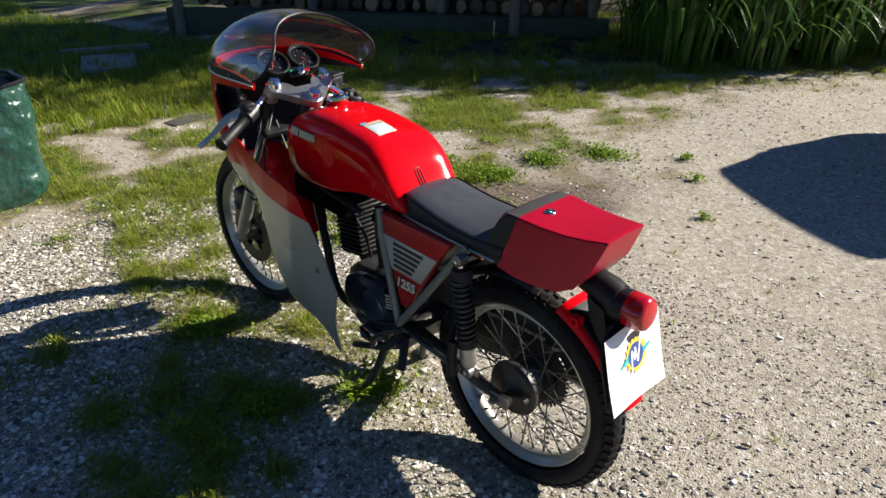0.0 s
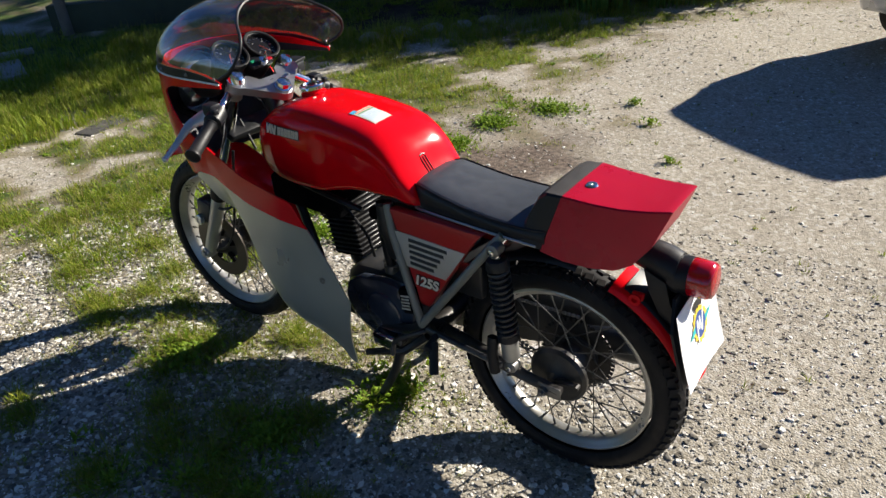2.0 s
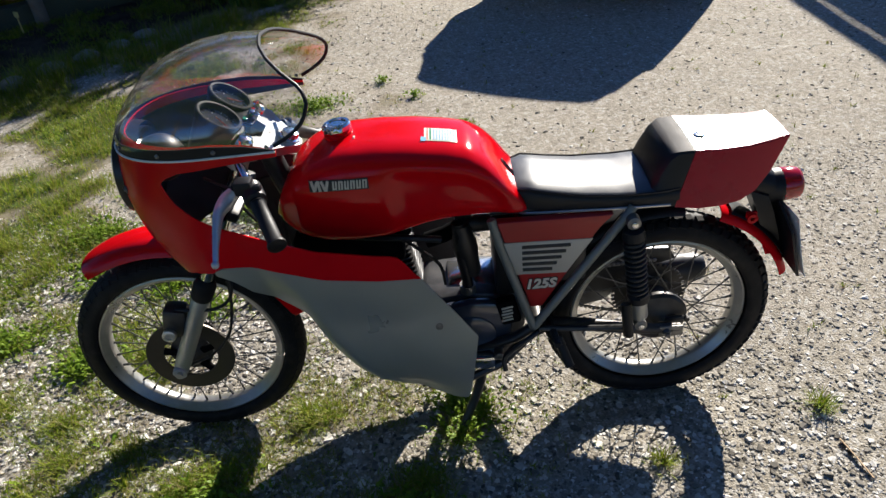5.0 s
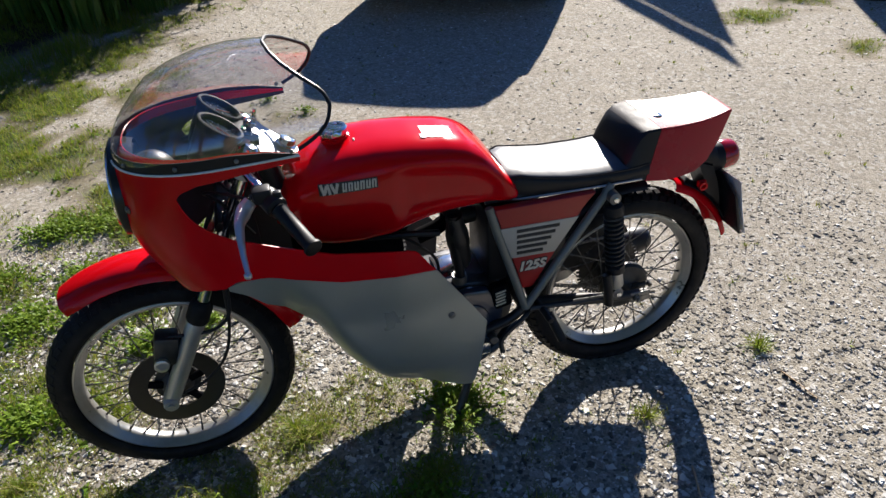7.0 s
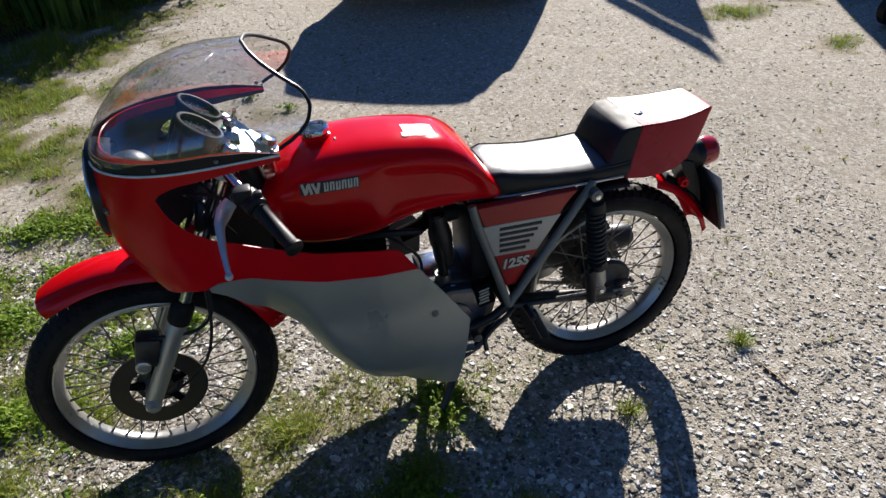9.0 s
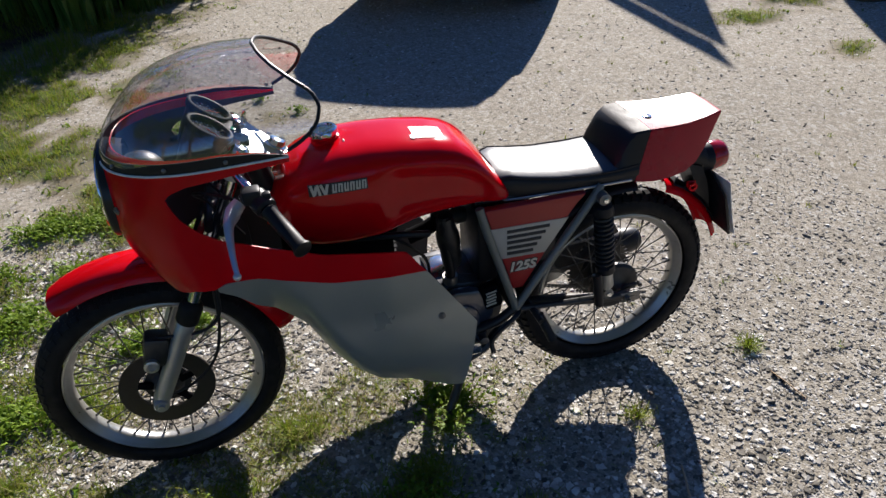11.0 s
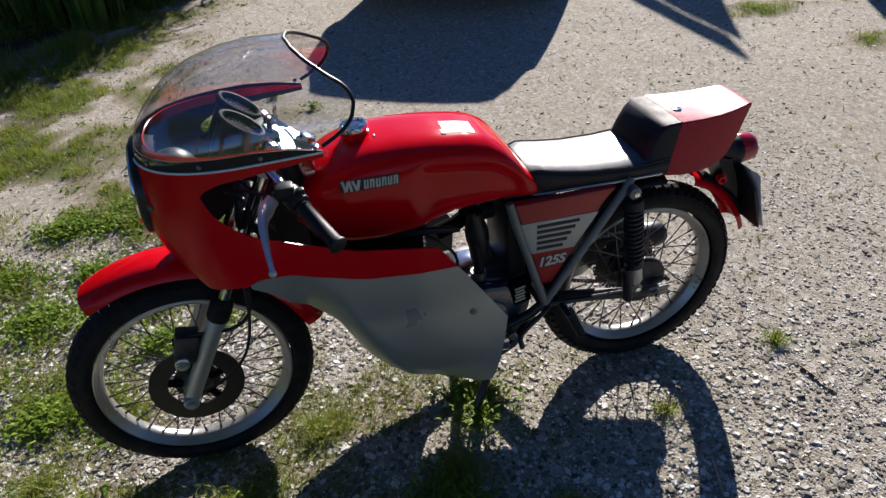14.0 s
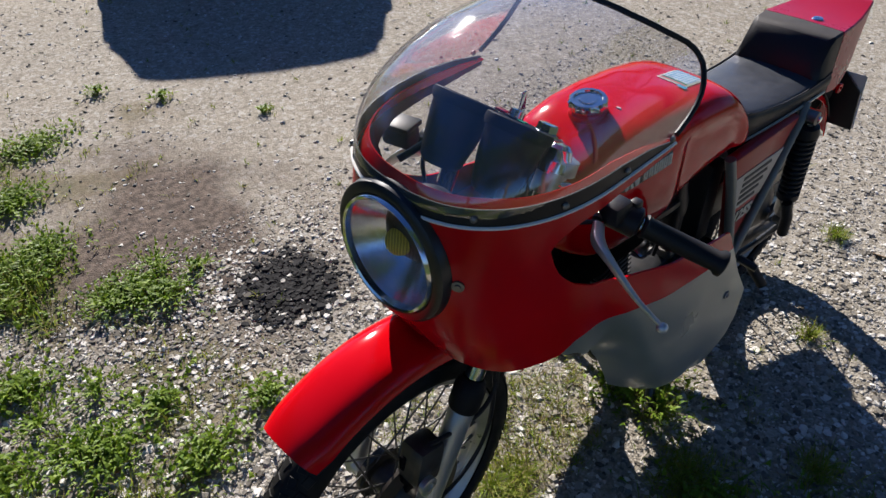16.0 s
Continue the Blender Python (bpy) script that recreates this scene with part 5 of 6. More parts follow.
def island_mat(name, lo, hi, rough=.9, third=None, trans=0.0, each=False):
    """Loose pieces in one mesh: each island takes its own shade."""
    m = bpy.data.materials.new(name)
    m.use_nodes = True
    nn, ll = m.node_tree.nodes, m.node_tree.links
    b = nn["Principled BSDF"]
    g = nn.new("ShaderNodeNewGeometry")
    cr = nn.new("ShaderNodeValToRGB")
    cr.color_ramp.elements[0].color, cr.color_ramp.elements[1].color = (*lo, 1), (*hi, 1)
    if third:
        e = cr.color_ramp.elements.new(.55)
        e.color = (*third, 1)
    if each:
        g = nn.new("ShaderNodeObjectInfo")
    ll.new(g.outputs["Random" if each else "Random Per Island"], cr.inputs[0])
    no = nn.new("ShaderNodeTexNoise")
    no.inputs["Scale"].default_value = 120
    tcn = nn.new("ShaderNodeTexCoord")
    ll.new(tcn.outputs["Object"], no.inputs["Vector"])
    mr = nn.new("ShaderNodeMapRange")
    mr.inputs[3].default_value, mr.inputs[4].default_value = .75, 1.25
    ll.new(no.outputs["Fac"], mr.inputs[0])
    mx = nn.new("ShaderNodeMix")
    mx.data_type, mx.blend_type = "RGBA", "MULTIPLY"
    mx.inputs[0].default_value = 1
    ll.new(cr.outputs[0], mx.inputs[6])
    ll.new(mr.outputs[0], mx.inputs[7])
    ll.new(mx.outputs[2], b.inputs["Base Color"])
    b.inputs["Roughness"].default_value = rough
    b.inputs["Specular IOR Level"].default_value = .2
    if trans:
        tl_ = nn.new("ShaderNodeBsdfTranslucent")
        ll.new(mx.outputs[2], tl_.inputs[0])
        ms = nn.new("ShaderNodeMixShader")
        ms.inputs[0].default_value = trans
        ll.new(b.outputs[0], ms.inputs[1])
        ll.new(tl_.outputs[0], ms.inputs[2])
        ll.new(ms.outputs[0], nn["Material Output"].inputs[0])
    return m


def mesh_from(name, v, f, material, smooth=False):
    me = bpy.data.meshes.new(name)
    v = np.asarray(v, dtype=np.float32)
    f = np.asarray(f, dtype=np.int32)
    k = f.shape[1]
    me.vertices.add(len(v))
    me.vertices.foreach_set("co", v.ravel())
    me.loops.add(f.size)
    me.loops.foreach_set("vertex_index", f.ravel())
    me.polygons.add(len(f))
    me.polygons.foreach_set("loop_start", np.arange(0, f.size, k, dtype=np.int32))
    me.polygons.foreach_set("use_smooth", np.full(len(f), smooth, dtype=bool))
    me.update(calc_edges=True)
    me.validate()
    me.materials.append(material)
    return new(name, me)


# loose stones
rng = np.random.default_rng(4)
OCT = np.array([(1, 0, 0), (-.5, .87, 0), (-.5, -.87, 0), (.3, .3, .9), (-.6, -.1, .75), (.2, -.4, .8)]) * 1.05
OCF = np.array([(0, 1, 3), (1, 4, 3), (1, 2, 4), (2, 5, 4), (2, 0, 5), (0, 3, 5), (3, 4, 5)])


CHIP = np.array([(math.cos(1.2566 * k), math.sin(1.2566 * k), -.25) for k in range(5)] + [(.74 * math.cos(1.2566 * k + .35), .74 * math.sin(1.2566 * k + .35), .80) for k in range(5)])
CHF = np.array([t for k in range(5) for t in ((k, (k + 1) % 5, 5 + k), ((k + 1) % 5, 5 + (k + 1) % 5, 5 + k))] + [(5, 6, 7), (5, 7, 8), (5, 8, 9)])


def fire_spot(x, y):
    """Share of the ground burnt black by a small fire."""
    return .94 * math.exp(-(((x - .985) / .14) ** 2 + ((y + .90) / .15) ** 2) ** 1.6)


def stones(name, n_try, x0, x1, y0, y1, smin, smax, keep, material, label, small=False):
    xs, ys = rng.uniform(x0, x1, n_try), rng.uniform(y0, y1, n_try)
    ok = [i for i in range(n_try) if rng.random() < keep(xs[i], ys[i])]
    m = len(ok)
    xs, ys = xs[ok], ys[ok]
    sz = smin + (smax - smin) * rng.random(m) ** 2.5
    zz = np.array([height(a, b) for a, b in zip(xs, ys)])
    shape, tris = (OCT, OCF) if small else (CHIP, CHF)
    nv = len(shape)
    v = shape[None] * (1 + rng.uniform(-.45, .40, (m, nv, 1)))
    v = v * (sz[:, None, None] * np.stack([rng.uniform(.8, 1.4, m), rng.uniform(.7, 1.1, m), rng.uniform(.28, .62, m)], 1)[:, None])
    a = rng.uniform(0, 6.283, m)
    ca, sa = np.cos(a)[:, None], np.sin(a)[:, None]
    v = np.stack([v[..., 0] * ca - v[..., 1] * sa, v[..., 0] * sa + v[..., 1] * ca, v[..., 2]], -1)
    v += np.stack([xs, ys, zz + sz * (.0 if small else .02)], 1)[:, None]
    f = tris[None] + (nv * np.arange(m))[:, None, None]
    ob = mesh_from(name, v.reshape(-1, 3), f.reshape(-1, 3), material)
    return tagged(ob, label, "gravel", kind="stuff")


STONE = island_mat("stone", (.085, .075, .060), (.72, .70, .65), .8, (.315, .290, .245))


def coarse(x, y):
    """Where the gravel is coarse: round and in front of the bike; the drive is worn fine."""
    k = 1 / (1 + math.exp(-(y - .10 + .35 * hash_noise(x, y, 1.3, 8)) * 5))
    k = max(k, 1 / (1 + math.exp(-(x - .9) * 5)))
    return k * interp(x, [(-.7, .40), (.55, 1.0)])


stones("gravel_near", 74000, -1.2, 2.5, -1.2, 1.4, .0046, .0125, lambda x, y: (.03 + .80 * coarse(x, y)) * (1 - .4 * grass_cover(x, y)) * (1 - fire_spot(x, y)), STONE, "coarse grey and white gravel lying on the yard")
stones("gravel_fine", 95000, -1.5, 2.7, -1.35, 1.7, .003, .0075, lambda x, y: (.42 + .58 * coarse(x, y)) * (1 - .5 * grass_cover(x, y)) * (1 - fire_spot(x, y)), STONE, "fine broken gravel covering the yard", True)
stones("gravel_far", 70000, -4.0, 5.0, -6.5, 1.9, .0035, .0120, lambda x, y: (.35 + .4 * coarse(x, y)) * (1 - .6 * grass_cover(x, y)) * (y > bed_edge(x)) * (1 - fire_spot(x, y)), STONE, "fine pale gravel scattered over the drive", True)


# grass blades
def blades(name, spots, material, label, category="grass", seg=3, kind="stuff"):
    """spots: rows of x, y, z, length, width, lean direction, bend."""
    s = np.asarray(spots, dtype=float)
    m = len(s)
    t = np.linspace(0, 1, seg + 1)
    dx, dy = np.cos(s[:, 5]), np.sin(s[:, 5])
    out = s[:, 6][:, None] * s[:, 3][:, None] * t[None] ** 1.8
    up = s[:, 3][:, None] * (t[None] - .45 * np.minimum(s[:, 6], 1.6)[:, None] * t[None] ** 2.2)
    w = s[:, 4][:, None] * (1 - t[None] ** 1.6) * .5 + .0002
    cx = s[:, 0][:, None] + dx[:, None] * out
    cy = s[:, 1][:, None] + dy[:, None] * out
    cz = s[:, 2][:, None] + up
    v = np.empty((m, seg + 1, 2, 3))
    for q, sg in ((0, 1), (1, -1)):
        v[:, :, q, 0] = cx - sg * dy[:, None] * w
        v[:, :, q, 1] = cy + sg * dx[:, None] * w
        v[:, :, q, 2] = cz
    base = (2 * (seg + 1) * np.arange(m))[:, None, None]
    f = np.array([(2 * k, 2 * k + 1, 2 * k + 3, 2 * k + 2) for k in range(seg)])[None] + base
    ob = mesh_from(name, v.reshape(-1, 3), f.reshape(-1, 4), material)
    return tagged(ob, label, category, kind=kind)


GRASS = island_mat("grass_blade", (.120, .185, .012), (.34, .335, .055), .6, (.205, .275, .022), .42)
DRY = island_mat("dry_grass", (.20, .16, .06), (.36, .30, .14), .7, None, .25)
LEAF = island_mat("broad_leaf", (.085, .165, .010), (.24, .34, .030), .55, None, .35)

spots, dry, herbs = [], [], []
R = random.Random(7)


def tuft(x, y, n, rad, ln, out, dry_share=.15, wide=(.0016, .0036)):
    for _ in range(int(n * (1.2 if wide[0] < .002 else 1))):
        a, r = R.uniform(0, 6.283), rad * abs(R.gauss(0, .5))
        px, py = x + r * math.cos(a), y + r * math.sin(a)
        row = (px, py, height(px, py) - .004, ln * R.uniform(.45, 1.15), R.uniform(*wide), a + R.gauss(0, .9), out * R.uniform(.2, 1.1))
        (dry if R.random() < dry_share else spots).append(row)


tries = 0
while tries < 30000:
    x, y = R.uniform(-3.6, 5.5), R.uniform(-6.5, 2.0)
    tries += 1
    g = grass_cover(x, y)
    if R.random() < g * 1.1:
        k = .5 + g
        tuft(x, y, int(5 + 10 * k), .055 * k, .022 + .042 * g * R.uniform(.4, 1.5), .95)
    elif R.random() < (.07 if x > 1.2 else .028) and y > bed_edge(x):
        tuft(x, y, R.randint(4, 12), .018, .03, 1.0, .3)
for _ in range(2400):                                      # thin moss and straw between the stones by the wheels
    x, y = R.gauss(.98, .33), R.gauss(.06, .24)
    if hash_noise(x, y, 4.0, 51) > -.12:
        tuft(x, y, R.randint(4, 11), .022, R.uniform(.012, .030), 1.1, .35)
for x, y, n, rad, ln in ((-.455, .150, 130, .045, .085), (.03, .30, 120, .05, .075), (.50, .07, 130, .07, .09), (.56, .16, 140, .09, .08), (1.0, .55, 150, .10, .09), (.72, .62, 160, .12, .09),
                         (1.25, .42, 130, .10, .09), (.95, .05, 120, .07, .08), (1.02, .02, 100, .05, .10), (.42, -1.95, 40, .05, .05), (1.85, .32, 130, .10, .09), (1.55, .75, 130, .10, .10), (1.62, -.3, 150, .14, .10), (1.5, .25, 90, .08, .08)):
    tuft(x, y, n, rad * .8, ln * .62, 1.0)
# shaded lawn beyond the yard
for _ in range(3600):
    x, y = 3.9 + 6.5 * R.random() ** 1.3, R.uniform(-2.6, 2.6)
    if y > bed_edge(x):
        tuft(x, y, 13, .10, .11 * R.uniform(.6, 1.5), .8, .0, (.0036, .0075))
# dense low patches
for x, y, rad in ((1.29, .35, .17), (1.22, .24, .12), (.71, .40, .15), (.66, .31, .12), (1.03, .79, .14), (.76, .86, .13), (.43, .52, .08), (.60, .62, .12), (1.11, .52, .10), (1.46, .78, .12), (1.82, .31, .16), (1.72, .15, .14),
                  (1.52, .14, .12), (1.32, .28, .16), (2.03, -.08, .20), (2.46, -.58, .22), (2.52, -1.05, .22), (2.67, .01, .22), (2.87, .21, .18), (2.44, -.24, .22), (2.12, .24, .18), (1.78, .01, .15), (1.73, .35, .10), (2.3, -1.6, .2), (1.0, .07, .10), (.95, .62, .16), (.80, .55, .16), (.68, .62, .16), (.52, .70, .14), (.86, .42, .12), (.62, .82, .16)):
    for _ in range(int((760 if y > .2 and x < 1.6 else 640) * rad / .15)):
        a, r = R.uniform(0, 6.283), rad * abs(R.gauss(0, .55))
        px, py = x + r * math.cos(a), y + .8 * r * math.sin(a)
        (dry if R.random() < .18 else spots).append((px, py, height(px, py) - .004, R.uniform(.020, .060), R.uniform(.0016, .0034), R.uniform(0, 6.283), R.uniform(.3, 1.2)))
# taller grass along the border
for _ in range(900):
    x = R.uniform(.3, 6.0)
    y = bed_edge(x) + R.gauss(0, .16)
    if y < -6.8:
        continue
    tall = .10 + .16 * max(0, hash_noise(x, y, 1.4, 11) + .35) * (1 if x > 2.6 else .35)
    tuft(x, y, 14, .06, tall, .8)
# low broad-leaved herbs
for _ in range(3600):
    x, y = R.uniform(-3.4, 4.5), R.uniform(-5.5, 1.6)
    if R.random() < grass_cover(x, y) * .9:
        for k in range(R.randint(5, 11)):
            a = R.uniform(0, 6.283)
            herbs.append((x + R.gauss(0, .02), y + R.gauss(0, .02), height(x, y), R.uniform(.015, .035), R.uniform(.008, .016), a, R.uniform(.7, 1.5)))
for x, y in ((.55, .16), (.50, .09), (.78, .66), (.95, .78), (.60, .60), (1.36, -1.18), (1.30, -1.10), (1.44, -1.22), (1.55, -1.50), (1.62, -1.60), (1.50, -1.62), (1.25, -1.28), (1.7, -.75), (1.6, -.9), (1.75, -.9), (1.45, -2.0), (1.55, -2.2)):
    for k in range(170):
        a = R.uniform(0, 6.283)
        r = .10 * abs(R.gauss(0, .6))
        herbs.append((x + r * math.cos(a), y + r * math.sin(a), height(x, y) + R.uniform(0, .03), R.uniform(.010, .021), R.uniform(.006, .011), a, R.uniform(.6, 1.5)))
for x, y, rad in ((1.58, -1.56, .15), (1.50, -1.62, .10), (1.37, -1.22, .13), (1.28, -1.14, .08), (1.15, -1.19, .045), (1.48, -.75, .08), (1.26, -.57, .08), (1.65, -.69, .13), (1.48, -.52, .12), (1.31, -2.33, .16), (1.51, -1.97, .14), (.92, -2.64, .05), (.72, -2.39, .05),
                  (.45, -1.95, .04), (1.91, -1.45, .18), (1.73, -1.43, .14), (1.91, -.79, .17), (1.79, -.27, .16), (.56, .05, .09), (.72, .42, .13), (1.26, .33, .12), (2.1, -1.1, .16), (2.2, -.4, .16), (1.75, -1.05, .12)):
    for _ in range(int(60 * (rad / .12) ** 2)):
        a, r = R.uniform(0, 6.283), rad * abs(R.gauss(0, .8))
        tuft(x + r * math.cos(a), y + r * math.sin(a), 4, .02, .035, 1.0, .2)
    for _ in range(int(430 * (rad / .12) ** 2)):
        a, r = R.uniform(0, 6.283), rad * abs(R.gauss(0, .62))
        r *= 1 + .5 * hash_noise(x + math.cos(a), y + math.sin(a), 2.1, 31)
        px, py = x + r * math.cos(a), y + .75 * r * math.sin(a)
        herbs.append((px, py, height(px, py) + R.uniform(0, .028), R.uniform(.012, .026), R.uniform(.008, .014), R.uniform(0, 6.283), R.uniform(.6, 1.4)))
blades("ground_herbs", herbs, LEAF, "low broad-leaved weeds spreading over the gravel", "weeds")
blades("grass", spots, GRASS, "sparse green grass growing through the gravel", seg=2)
blades("dry_grass", dry, DRY, "dry straw-coloured grass stems among the gravel", seg=2)


# ================= the border: shed, logs, plants =================
BARK = mat("bark", (.10, .075, .05), .9, var=.35, scale=18, bump=.6, bump_scale=40)
WOOD_END = mat("cut_wood", (.30, .21, .12), .8, var=.25, scale=25, bump=.2, bump_scale=90)
OLD_WOOD = mat("weathered_wood", (.17, .14, .11), .85, var=.3, scale=15, bump=.3, bump_scale=60)
MOSSY = mat("mossy_concrete", (.045, .052, .032), .95, var=.35, scale=8, bump=.3, bump_scale=120)
CONCRETE = mat("concrete", (.24, .235, .22), .9, var=.2, scale=10, bump=.3, bump_scale=120)
IRON = mat("cast_iron", (.05, .048, .045), .6, metal=.4, var=.3, scale=40)
ROOF = mat("roof_sheet", (.16, .12, .10), .8, var=.2, scale=8)
TARP = mat("green_tarp", (.013, .050, .038), .28, spec=.8, var=.18, scale=9, bump=1.0, bump_scale=11)
for node in TARP.node_tree.nodes:
    if node.type == "BUMP":
        node.inputs["Distance"].default_value = .026
SIGN = mat("yellowed_sign", (.55, .45, .18), .6, var=.1)
YELLOW_PLASTIC = mat("yellow_plastic", (.60, .48, .03), .4, var=.1)
GREEN_PAINT = mat("green_paint", (.02, .12, .05), .4, var=.15)
STRAP = island_mat("strap_leaf", (.045, .115, .018), (.15, .24, .045), .30, (.08, .165, .025), .35, True)
for node in STRAP.node_tree.nodes:
    if node.type == "BSDF_PRINCIPLED":
        node.inputs["Specular IOR Level"].default_value = .6
CROWN = island_mat("crown_leaf", (.020, .050, .010), (.075, .13, .025), .5, None, .25)

# shed line along the back of the border
S0, S1 = Vector((6.55, -2.15, 0)), Vector((3.15, -4.80, 0))
s_dir = (S1 - S0).normalized()
s_back = Vector((s_dir.y, -s_dir.x, 0))
if s_back.y > 0:
    s_back = -s_back
s_rot = Matrix.Rotation(math.atan2(s_dir.y, s_dir.x), 4, "Z")
mid_s = (S0 + S1) / 2
ln = (S1 - S0).length
plinth = part("wall_plinth", box(mid_s + s_back * .10 + Vector((0, 0, .12)), (ln + .3, .16, .34), .012, s_rot), MOSSY)
tagged(plinth, "low mossy concrete plinth along the back of the bed", "low wall", kind="structure")
shed = empty("wood_shed", mid_s)
tagged(shed, "dark open wood shed stacked with split logs", "shed")


def shed_part(name, bm, m, label=""):
    bmesh.ops.translate(bm, vec=-mid_s, verts=bm.verts)
    return part(name, bm, m, shed, label)


for t in (.0, .32, .64, .82, 1.0):
    c = S0.lerp(S1, t) + s_back * (.02 if t in (0, .82) else .3)
    shed_part("post", tube([c + Vector((0, 0, .0)), c + Vector((.01, 0, 1.1)), c + Vector((0, .01, 2.2))], [.055, .050, .048], 10), OLD_WOOD)
shed_part("back_wall", box(mid_s + s_back * 1.25 + Vector((0, 0, 1.05)), (ln, .04, 2.1), .0, s_rot), OLD_WOOD)
shed_part("roof", box(mid_s + s_back * .62 + Vector((0, 0, 2.2)), (ln + .5, 1.5, .06), .0, s_rot), ROOF)
rl_ = random.Random(3)
for row in range(5):
    for k in range(26):
        r = rl_.uniform(.055, .085)
        c = S0.lerp(S1, (k + .5 + .5 * (row % 2)) / 27) + s_back * rl_.uniform(.36, .42) + Vector((0, 0, .33 + .145 * row))
        d = s_back * .42
        flat = rl_.uniform(.7, 1)
        bm = tube([c, c + d * .5 + Vector((0, 0, rl_.uniform(-.01, .01))), c + d], [r * .95, r, r * .97], 8, flat=flat)
        ob = tagged(part("log", bm, WOOD_END if rl_.random() < .35 else BARK, None, angle=50), "split firewood log stacked in the shed", "log", "stacked firewood")
panel = part("wire_panel", box(S0.lerp(S1, .27) + s_back * .22 + Vector((0, 0, .62)), (1.1, .02, .40), .004, s_rot), CONCRETE)
tagged(panel, "pale board behind wire mesh leaning in the shed", "board")
# small stake sign
sg = part("stake_sign", tube([(3.83, -4.10, -.02), (3.83, -4.10, .24)], .006, 6), SIGN)
tagged(sg, "small yellowed plant label on a thin stake", "sign")
part("label_plate", box((3.83, -4.10, .262), (.06, .006, .045), .004, Matrix.Rotation(radians(-30), 4, "Z")), SIGN, sg)
# edging stones
for k, (x, y, r) in enumerate(((3.50, -3.18, .09), (3.32, -3.38, .11), (3.16, -3.60, .10), (2.98, -3.78, .09), (2.84, -4.0, .10))):
    bm = bmesh.new()
    bmesh.ops.create_icosphere(bm, subdivisions=3, radius=r)
    for v in bm.verts:
        v.co *= 1 + .25 * noise.noise(v.co * 9 + Vector((k * 3, 0, 0)))
        v.co.z *= .55
        v.co += Vector((x, y, .03))
    tagged(part("edging_stone", bm, CONCRETE, None, angle=180), "rounded grey field stone edging the flower bed", "stone", "bed edging")
# slabs and drain
for x, y, w, d, a in ((5.78, -1.08, .62, .46, -20), (6.40, -1.28, .12, .80, -20)):
    tagged(part("paving_slab", box((x, y, .012), (w, d, .05), .008, Matrix.Rotation(radians(a), 4, "Z")), CONCRETE), "grey concrete slab sunk in the grass", "slab", kind="structure")
drain = part("drain_grate", box((3.74, -.84, -.010), (.15, .34, .02), .004, Matrix.Rotation(radians(14), 4, "Z")), IRON)
tagged(drain, "rusty iron drain grate set in the gravel", "drain grate")
for k in range(7):
    part("bar", box((3.74 + (k - 3) * .019, -.84 - (k - 3) * -.005, .003), (.011, .32, .010), .002, Matrix.Rotation(radians(14), 4, "Z")), IRON, drain)


# strap-leaved clumps: every leaf a long arching strap with a shallow fold
def strap_leaf(bend, droop, width):
    v, f = [], []
    for k in range(11):
        t = k / 10
        w = width * .5 * min(1, .45 + 2.2 * t) * (1 - t ** 3) + .0006
        px, pz = bend * t ** 1.7, t - droop * t ** 2.6
        v += [(px, w, pz), (px + .22 * w, 0, pz - .15 * w), (px, -w, pz)]
    for k in range(10):
        a = 3 * k
        f += [(a, a + 1, a + 4, a + 3), (a + 1, a + 2, a + 5, a + 4)]
    me = bpy.data.meshes.new("leaf")
    me.from_pydata(v, [], f)
    me.polygons.foreach_set("use_smooth", [True] * len(f))
    me.materials.append(STRAP)
    return me


leaf_q = random.Random(91)
LEAVES = [strap_leaf(leaf_q.uniform(.08, .34), leaf_q.uniform(.02, .22), leaf_q.uniform(.024, .040)) for _ in range(9)] + [strap_leaf(leaf_q.uniform(.36, .58), leaf_q.uniform(.45, .78), leaf_q.uniform(.026, .042)) for _ in range(7)]


def strap_clump(x, y, n, rad, length, seed, label):
    r = random.Random(seed)
    th = empty("strap_leaved_plant", (x, y - .12, height(x, y - .12)))
    tagged(th, label, "plant", "border plants")
    for _ in range(n):
        a, q = r.uniform(0, 6.283), rad * math.sqrt(r.random())
        L = length * r.uniform(.55, 1.1)
        ob = new("leaf", LEAVES[r.randrange(len(LEAVES))])
        ob.parent = th
        ob.matrix_basis = Matrix.Translation((q * math.cos(a), q * math.sin(a), -.02)) @ Matrix.Rotation(a + r.gauss(0, .7), 4, "Z") @ Matrix.Diagonal((L, r.uniform(.8, 1.2), L, 1))
    return th


for k, (x, y, n, rad, L) in enumerate(((2.25, -4.75, 150, .30, 1.58), (1.80, -5.25, 150, .32, 1.58), (1.45, -5.85, 140, .30, 1.58), (2.65, -4.95, 110, .30, 1.58), (2.2, -5.6, 110, .34, 1.58), (.85, -6.75, 90, .28, 1.2), (.45, -7.35, 90, .30, 1.1), (1.15, -6.4, 80, .26, 1.25))):
    strap_clump(x, y, n, rad, L, 50 + k, "tall green strap-leaved plant drooping over the drive edge")


